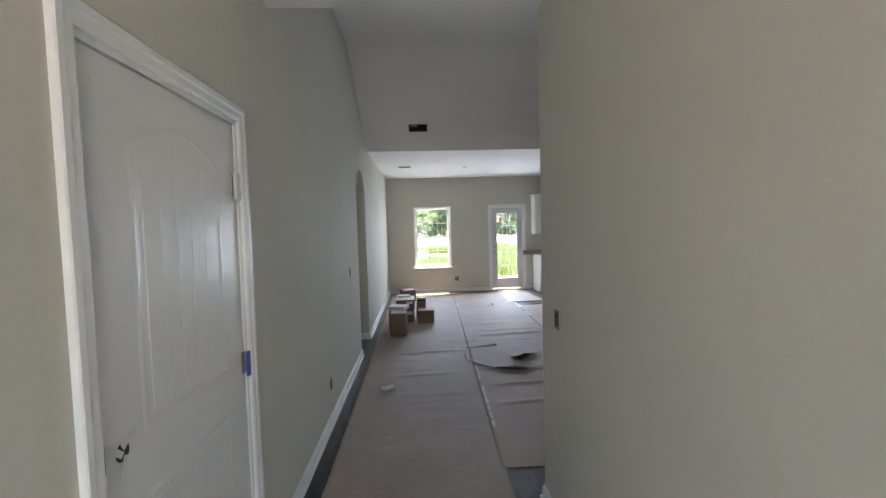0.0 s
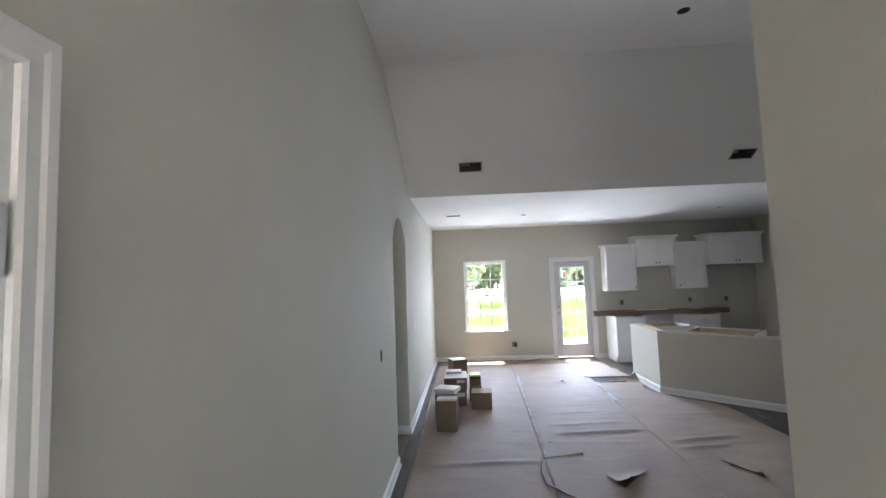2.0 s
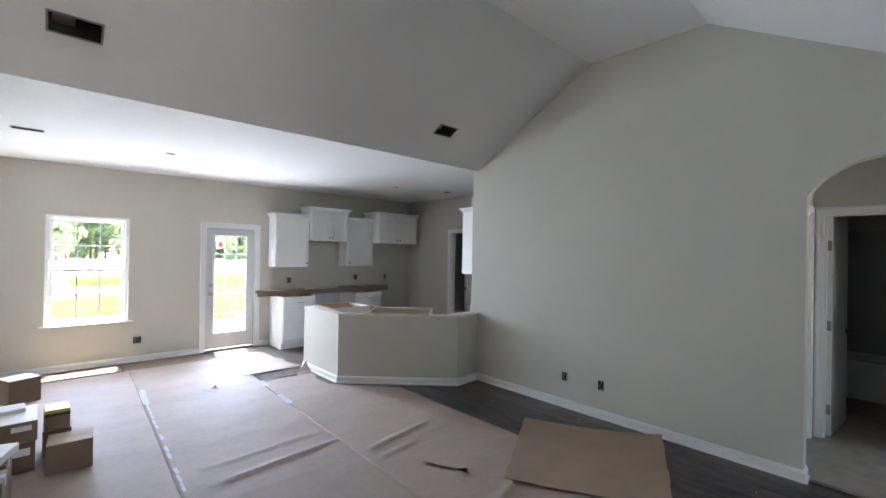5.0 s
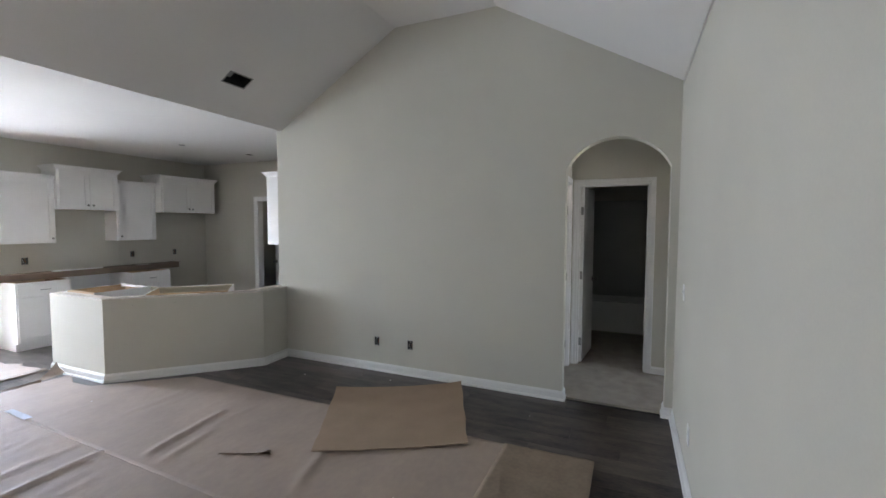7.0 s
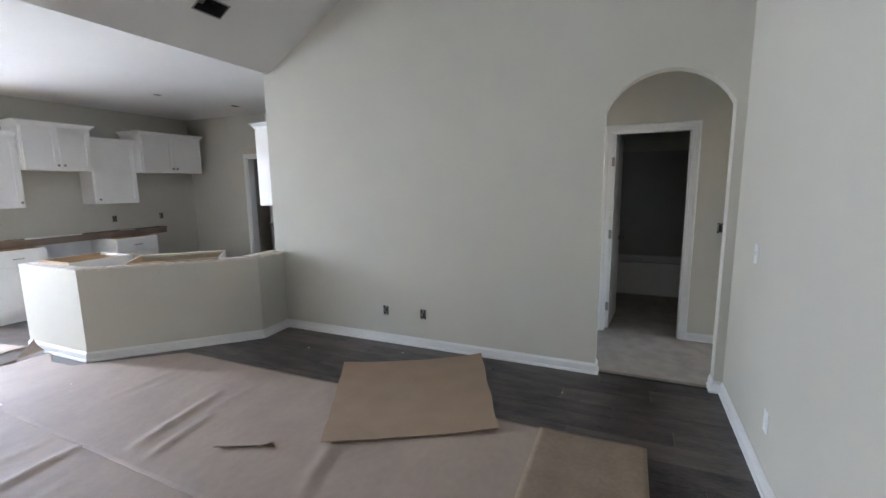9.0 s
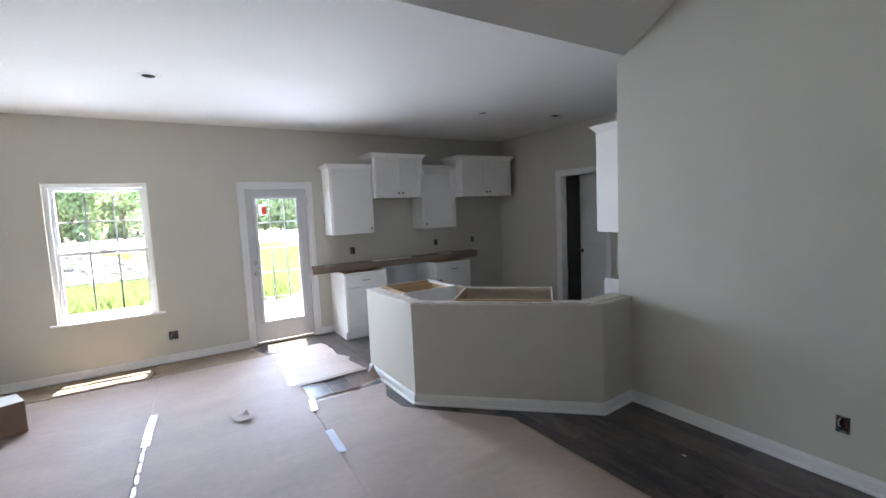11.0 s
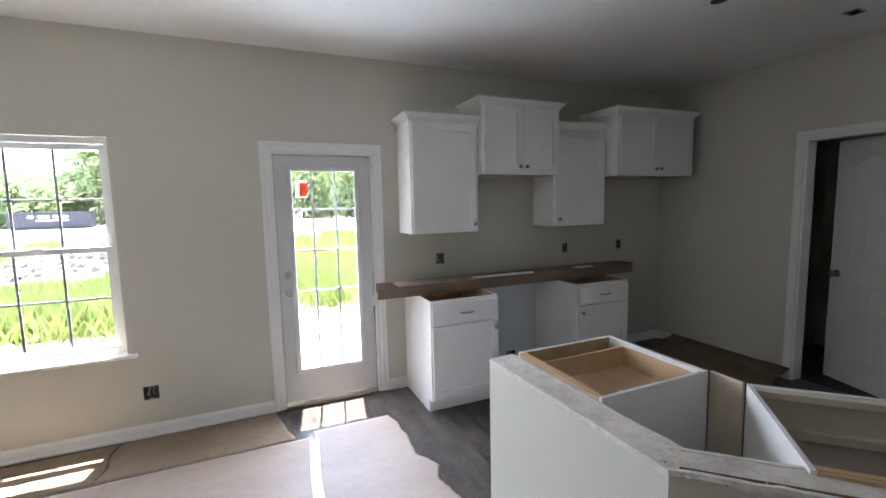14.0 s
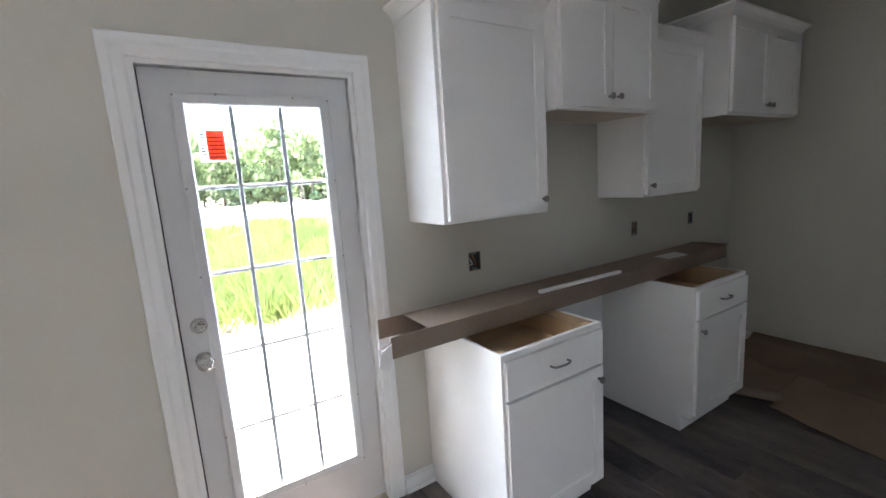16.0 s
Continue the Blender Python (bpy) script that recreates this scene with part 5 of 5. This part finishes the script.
wall_paper_strip()
torn_sheet("brown cardboard sheet lying flat on the kitchen planks", [(4.47, 8.72), (5.22, 8.76), (5.24, 9.66), (4.66, 9.56)], [0.0, 0.0, 0.02, 0.012], BOXCARD_SHADED, z=0.007, thick=0.005, name="cardboard_sheet")
torn_sheet("folded brown carton flap raised beside the base cabinet", [(4.80, 9.64), (5.13, 9.58), (5.22, 9.90), (4.78, 9.90)], [0.035, 0.05, 0.03, 0.02], BOXCARD_SHADED, z=0.030, thick=0.026, name="carton_flap")
rollp = thing("paper_roll", "short curled roll of brown paper by the base cabinet", "paper roll", pose(4.68, 9.80, 0.036, 90, 0, 22))
bm = bmesh.new()
vs = []
for k in range(33):
    a, r = 2 * math.pi * 1.35 * k / 32, 0.034 - 0.012 * k / 32
    vs.append((bm.verts.new((r * math.cos(a), r * math.sin(a), 0)), bm.verts.new((r * math.cos(a), r * math.sin(a), 0.27))))
for p, q in zip(vs, vs[1:]):
    bm.faces.new([p[0], q[0], q[1], p[1]])
part("paper_coil", bm, CARTON_GREY, rollp, smooth=True)
heap2 = thing("cable_coil", "dark packing strips bundled in an open cabinet", "packing strips", pose(4.62, 7.0, 0.80))
for k in range(9):
    pts = [(0.02 + 0.06 * k + 0.02 * math.sin(k * 3.1), -0.18 + 0.36 * u, 0.05 + 0.04 * math.sin(3.14 * u) * (1 + 0.5 * math.sin(k * 5))) for u in (0, .25, .5, .75, 1)]
    part("strip", tube(bmesh.new(), pts, 0.008, 6), CARD_DARK, heap2)
bm = bmesh.new()
prism(bm, [(5.45, 7.45), (5.69, 7.42), (5.66, 7.62), (5.50, 7.58)], CEILING - 0.006, CEILING - 0.001, flat)
tagged(link("ceiling_patch", bm, LUMBER), "rough unfinished patch on the ceiling", kind="structure")
hall_stop = thing("door_stop", "spring door stop on the hall baseboard", "door stop", pose(LEFT + 0.015, 2.32, 0.05, 0, 90))
part("spring", tube(bmesh.new(), [(0.006 * math.cos(k), 0.006 * math.sin(k), 0.0012 * k) for k in range(52)], 0.0018, 5), NICKEL, hall_stop)
part("tip", lathe(bmesh.new(), [(0.008, 0.06), (0.009, 0.066), (0.007, 0.074)], Matrix(), 12), VINYL, hall_stop)
for k in range(15):
    x, y = rr.uniform(-0.5, 2.8), rr.uniform(2.9, 8.0)
    if k > 8:
        x, y = rr.uniform(3.1, 3.9), rr.uniform(2.6, 6.4)
    m = pose(x, y, 0.0, 0, 0, rr.uniform(0, 360))
    sz, zz = rr.uniform(0.004, 0.012), 0.004 if x > 3.03 else 0.018
    bm = bmesh.new()
    pts = [m @ Vector(c) for c in ((-sz, -sz * 0.4, zz), (sz * 0.7, -sz * 0.6, zz + 0.002), (sz, sz * 0.3, zz + 0.006), (-sz * 0.4, sz * 0.6, zz + 0.003))]
    prism(bm, [(p.x, p.y) for p in pts], zz, zz + 0.003, flat)
    tagged(link("debris_crumb", bm, CARD_WHITE if k % 3 else CARD_DARK), "small torn crumb of packing on the floor", "debris", "crumbs on the floor")
stop = thing("door_stop", "spring door stop on the passage baseboard", "door stop", pose(-0.975, LN - 0.001, 0.05, 90))
part("spring", tube(bmesh.new(), [(0.006 * math.cos(k), 0.006 * math.sin(k), 0.0012 * k) for k in range(52)], 0.0018, 5), NICKEL, stop)
part("tip", lathe(bmesh.new(), [(0.008, 0.06), (0.009, 0.066), (0.007, 0.074)], Matrix(), 12), VINYL, stop)

# ---- outdoors ----
setting("ground", panel(bmesh.new(), (-260, 260), (-220, 320), [(LX - 0.3, EAST + 1.7, ENTRY - 0.1, BACK + OUT - 0.01)], -0.5, -0.16, flat), SAND, "pale sandy ground reaching to the woods")
setting("patio_slab", boxed(0.4, 4.2, BACK + OUT + 0.002, 13.2, -0.3, -0.10, bevel=0.01), CONCRETE, "pale concrete slab outside the back door")
setting("porch_slab", boxed(-1.5, 1.5, ENTRY - 2.2, ENTRY - 0.13, -0.3, -0.06, bevel=0.01), CONCRETE, "pale concrete porch slab")
# unseen roof, added to close the house and keep daylight from vents and seams
bm = bmesh.new()
RIDGE = [(ENTRY - 0.40, 2.90), (4.5, 5.0), (BACK + 0.35, 2.90)]
for (ya, za), (yb, zb) in zip(RIDGE, RIDGE[1:]):
    prism(bm, [(ya, za), (yb, zb), (yb, zb + 0.12), (ya, za + 0.12)], LX - 0.6, EAST + 1.9, along_y)
for x0, x1 in ((LX - 0.5, LX - 0.4), (EAST + 1.99, EAST + 2.0)):
    prism(bm, [(ENTRY - 0.1, 2.7), (BACK + OUT, 2.7), (BACK + OUT, 2.93), (4.5, 4.98), (ENTRY - 0.1, 2.98)], x0, x1, along_y)
setting("roof", bm, CARD_DARK, "unseen brown pitched roof added over the house to keep daylight out")
bm = boxed(LX - 0.4, LEFT - 0.151, ENTRY - 0.12, ENTRY, -0.2, 2.9)
box(bm, LX - 0.4, LEFT - 0.121, BACK, BACK + OUT, -0.2, 2.9)
box(bm, EAST + 0.121, EAST + 1.7, BACK, BACK + OUT, -0.2, 2.9)
box(bm, LX - 0.4, EAST + 1.7, BACK + OUT + 0.001, BACK + 0.20, 2.70, 2.95)
box(bm, LX - 0.4, EAST + 1.7, ENTRY - 0.2, ENTRY - 0.121, 2.70, 2.98)
box(bm, 7.702, 7.78, ENTRY - 0.12, BACK + OUT, -0.2, 2.9)
panel(bm, (ENTRY, BACK), (-0.2, 2.9), [(7.0, 8.1, 0.6, 2.1)], LX - 0.45, LX - 0.40, along_y)
setting("outer_walls", bm, EXT_DOOR, "plain pale outer walls")
g = random.Random(11)


def grass_stuff():
    verts, faces = [], []
    for _ in range(1250):
        cx, cy = g.uniform(-11, 15), 14.2 + 17.5 * g.random() ** 1.3
        near = g.random() < 0.32
        if near:
            cx, cy = (g.uniform(-2.6, 1.8), 14.1 + 3.0 * g.random()) if g.random() < 0.5 else (g.uniform(2.3, 8.5), 14.4 + 9 * g.random())
        if not near and noise.noise(Vector((cx * 0.30, cy * 0.30, 4))) < -0.08 or not near and (-5.0 < cx < 1.2 and 17.4 < cy < 24):
            continue
        for _ in range(130):
            a, r = g.uniform(0, 6.28), abs(g.gauss(0, 0.30))
            x, y = cx + r * math.cos(a), cy + r * math.sin(a)
            h, lean, wd = g.uniform(0.16, 0.60), g.uniform(0, 0.3), g.uniform(0.003, 0.007)
            b = g.uniform(0, 6.28)
            sx, sy = wd * math.cos(b + 1.57), wd * math.sin(b + 1.57)
            k = len(verts)
            verts.extend([(x - sx, y - sy, -0.17), (x + sx, y + sy, -0.17), (x + 0.4 * lean * math.cos(b) + sx * 0.7, y + 0.4 * lean * math.sin(b) + sy * 0.7, -0.17 + 0.6 * h), (x + lean * math.cos(b), y + lean * math.sin(b), -0.17 + h)])
            faces.extend([(k, k + 1, k + 2), (k, k + 2, k + 3)])
    me = bpy.data.meshes.new("grass")
    me.from_pydata(verts, [], faces)
    me.materials.append(GRASS)
    tagged(new("grass", me), "tall fresh green grass growing in clumps", "grass", kind="stuff")


def woods_stuff():
    verts, faces, tv, tf = [], [], [], []
    for _ in range(430):
        x, y = g.uniform(-105, 100), g.uniform(70, 92)
        top = (g.uniform(8.5, 11.5) if x > -20.5 else g.uniform(4.2, 5.8)) + 1.8 * noise.noise(Vector((x * 0.05, 0, 8))) + (y - 70) * 0.08 + 0.8
        rad = g.uniform(1.6, 3.2)
        k = len(tv)
        for zz, rr_ in ((-0.2, 0.16), (top * 0.5, 0.11), (top * 0.95, 0.03)):
            tv.extend([(x + rr_ * math.cos(a), y + rr_ * math.sin(a), zz) for a in (0, 1.26, 2.51, 3.77, 5.03)])
        for ring in (0, 5):
            for i in range(5):
                tf.append((k + ring + i, k + ring + (i + 1) % 5, k + ring + 5 + (i + 1) % 5, k + ring + 5 + i))
        lobes = [(g.gauss(0, 0.45) * rad, g.gauss(0, 0.45) * rad, top * g.uniform(0.04, 0.93), rad * g.uniform(0.35, 0.7)) for _ in range(11)]
        for lx, ly, lz, lr in lobes:
            for _ in range(72):
                u, v = g.uniform(-1, 1), g.uniform(0, 6.28)
                q = math.sqrt(1 - u * u)
                c = Vector((x + lx + lr * q * math.cos(v), y + ly + lr * q * math.sin(v), max(0.1, lz + 0.9 * lr * u)))
                n1 = Vector((g.gauss(0, 1), g.gauss(0, 1), g.gauss(0, 1))).normalized()
                s1 = n1.orthogonal().normalized() * g.uniform(0.18, 0.42)
                s2 = n1.cross(s1) * g.uniform(0.6, 1.0)
                k = len(verts)
                verts.extend([c - s1, c - s2 * 0.8, c + s1, c + s2])
                faces.append((k, k + 1, k + 2, k + 3))
    for name, vv, ff, mat, lab in (("woods_foliage", verts, faces, LEAF, "green foliage of the far woods"), ("woods_trunks", tv, tf, BARK, "thin trunks of the far woods")):
        me = bpy.data.meshes.new(name)
        me.from_pydata([tuple(p) for p in vv], [], ff)
        me.materials.append(mat)
        tagged(new(name, me), lab, "trees", kind="stuff")


def rubble_stuff():
    bm = bmesh.new()
    for _ in range(900):
        x, y = (g.uniform(-7, 5), g.uniform(13.6, 20)) if g.random() < 0.45 else (g.gauss(-1.8, 1.7), g.gauss(19.3, 1.1))
        s = g.uniform(0.03, 0.13)
        m = pose(x, y, -0.16 + s * 0.3 + 0.98 * math.exp(-((x + 1.8) / 2.4) ** 2 - ((y - 19.5) / 1.7) ** 2), g.uniform(0, 360), g.uniform(0, 360), g.uniform(0, 360)) @ Matrix.Diagonal((s, s * g.uniform(0.5, 1), s * g.uniform(0.4, 0.8), 1))
        bmesh.ops.create_icosphere(bm, subdivisions=1, radius=1.0, matrix=m)
    me = bpy.data.meshes.new("rubble")
    bm.to_mesh(me)
    bm.free()
    me.materials.append(STONE)
    tagged(new("rubble", me), "scattered grey stones and soil clods", "rubble", kind="stuff")


def gravel_mound():
    bm = bmesh.new()
    n = 60
    rows = []
    for j in range(n + 1):
        row = []
        for i in range(n + 1):
            x, y = -1.8 + 7.0 * (i / n - 0.5) * 1.5, 19.5 + 5.0 * (j / n - 0.5) * 1.5
            h = 1.05 * math.exp(-((x + 1.8) / 2.4) ** 2 - ((y - 19.5) / 1.7) ** 2)
            row.append(bm.verts.new((x, y, -0.20 + h + 0.05 * noise.noise(Vector((x * 3, y * 3, 0))) * min(1, h * 6))))
        rows.append(row)
    for j in range(n):
        for i in range(n):
            bm.faces.new([rows[j][i], rows[j][i + 1], rows[j + 1][i + 1], rows[j + 1][i]])
    setting("gravel_mound", bm, STONE, "low grey mound of gravel and soil")


gravel_mound()
grass_stuff()
woods_stuff()
rubble_stuff()
# lawn strips of low grass, gently uneven
bm = bmesh.new()
pts = [(-16, 20), (-3, 22.5), (4, 27), (9, 28), (9, 33), (-2, 31), (-16, 27)]
prism(bm, pts, -0.18, -0.135, flat)
setting("lawn_strip", bm, GRASS, "strip of low bright green grass")

skip_ = thing("dumpster", "dark blue open-topped steel dumpster far off by the woods", "dumpster", pose(-21.5, 63, -0.16, 0, 0, 6))
bm = panel(bmesh.new(), (0, 6.6), (0, 2.4), [(0.06, 6.54, 0.06, 2.34)], 0.12, 1.75, flat)
box(bm, 0, 6.6, 0, 2.4, 0.12, 0.2)
part("container", bm, SKIP, skip_)
for k in range(8):
    part("rib", boxed(0.3 + 0.85 * k, 0.40 + 0.85 * k, -0.07, 0, 0.15, 1.70), SKIP, skip_)
part("top_rail", boxed(-0.04, 6.64, -0.09, 0, 1.68, 1.78), SKIP, skip_)
part("runner", boxed(0.2, 6.4, 0.3, 0.5, 0, 0.12), SKIP, skip_)
part("runner", boxed(0.2, 6.4, 1.9, 2.1, 0, 0.12), SKIP, skip_)
for x0, ln, z in ((1.6, 0.5, 1.15), (2.4, 0.9, 1.15), (3.6, 1.2, 1.15), (2.2, 2.6, 0.85)):
    part("lettering_bar", boxed(x0, x0 + ln, -0.085, -0.075, z, z + (0.28 if z > 1 else 0.12)), CARD_WHITE, skip_, "white unreadable lettering")
skip2 = thing("dumpster", "dark steel dumpster beyond the back door by the woods", "dumpster", pose(22, 67, -0.16, 0, 0, -4))
bm = panel(bmesh.new(), (0, 6.6), (0, 2.4), [(0.06, 6.54, 0.06, 2.34)], 0.12, 1.6, flat)
box(bm, 0, 6.6, 0, 2.4, 0.12, 0.2)
part("container", bm, SKIP, skip2)
part("top_rail", boxed(-0.04, 6.64, -0.09, 0, 1.55, 1.65), SKIP, skip2)
for x0, ln in ((1.6, 0.7), (2.6, 1.0), (3.9, 1.1)):
    part("lettering_bar", boxed(x0, x0 + ln, -0.085, -0.075, 0.9, 1.2), CARD_WHITE, skip2, "white unreadable lettering")

# ---- floor planks, one by one ----
PW, PL = 0.1785, 1.22


def plank_mesh(length):
    bm = bmesh.new()
    t, c = 0.008, 0.0012
    lo = [bm.verts.new((x, y, -t)) for x, y in ((0.0006, 0.0006), (PW - 0.0006, 0.0006), (PW - 0.0006, length - 0.0006), (0.0006, length - 0.0006))]
    md = [bm.verts.new((v.co.x, v.co.y, -c)) for v in lo]
    hi = [bm.verts.new((x, y, 0)) for x, y in ((c, c), (PW - c, c), (PW - c, length - c), (c, length - c))]
    for a, b in ((lo, md), (md, hi)):
        for i in range(4):
            bm.faces.new([a[i], a[(i + 1) % 4], b[(i + 1) % 4], b[i]])
    bm.faces.new(hi)
    bmesh.ops.recalc_face_normals(bm, faces=bm.faces)
    me = bpy.data.meshes.new("plank")
    bm.to_mesh(me)
    bm.free()
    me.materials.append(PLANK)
    return me


PLANKS = {}


def lay(x, y0, y1, shift):
    y = y0
    first = True
    while y < y1 - 0.02:
        ln = PL * shift if first else PL
        ln = min(round(max(0.2, ln), 2), round(y1 - y, 2))
        first = False
        if ln not in PLANKS:
            PLANKS[ln] = plank_mesh(ln)
        ob = new("plank", PLANKS[ln])
        ob.parent = floor
        ob.location = (x, y, 0)
        y += ln


row = 0
x = LEFT
while x < EAST - 0.01:
    shift = ((row * 0.37) % 1) * 0.8 + 0.2
    y0 = ENTRY if x < HALL_R - 0.05 else (SOUTH if x < RIGHT - 0.02 else KITCHEN_S)
    lay(x, y0, BACK, shift)
    x += PW
    row += 1
for k in range(7):
    lay(LEFT - PW * (k + 1), LS, LN, ((k * 0.53) % 1) * 0.8 + 0.2)
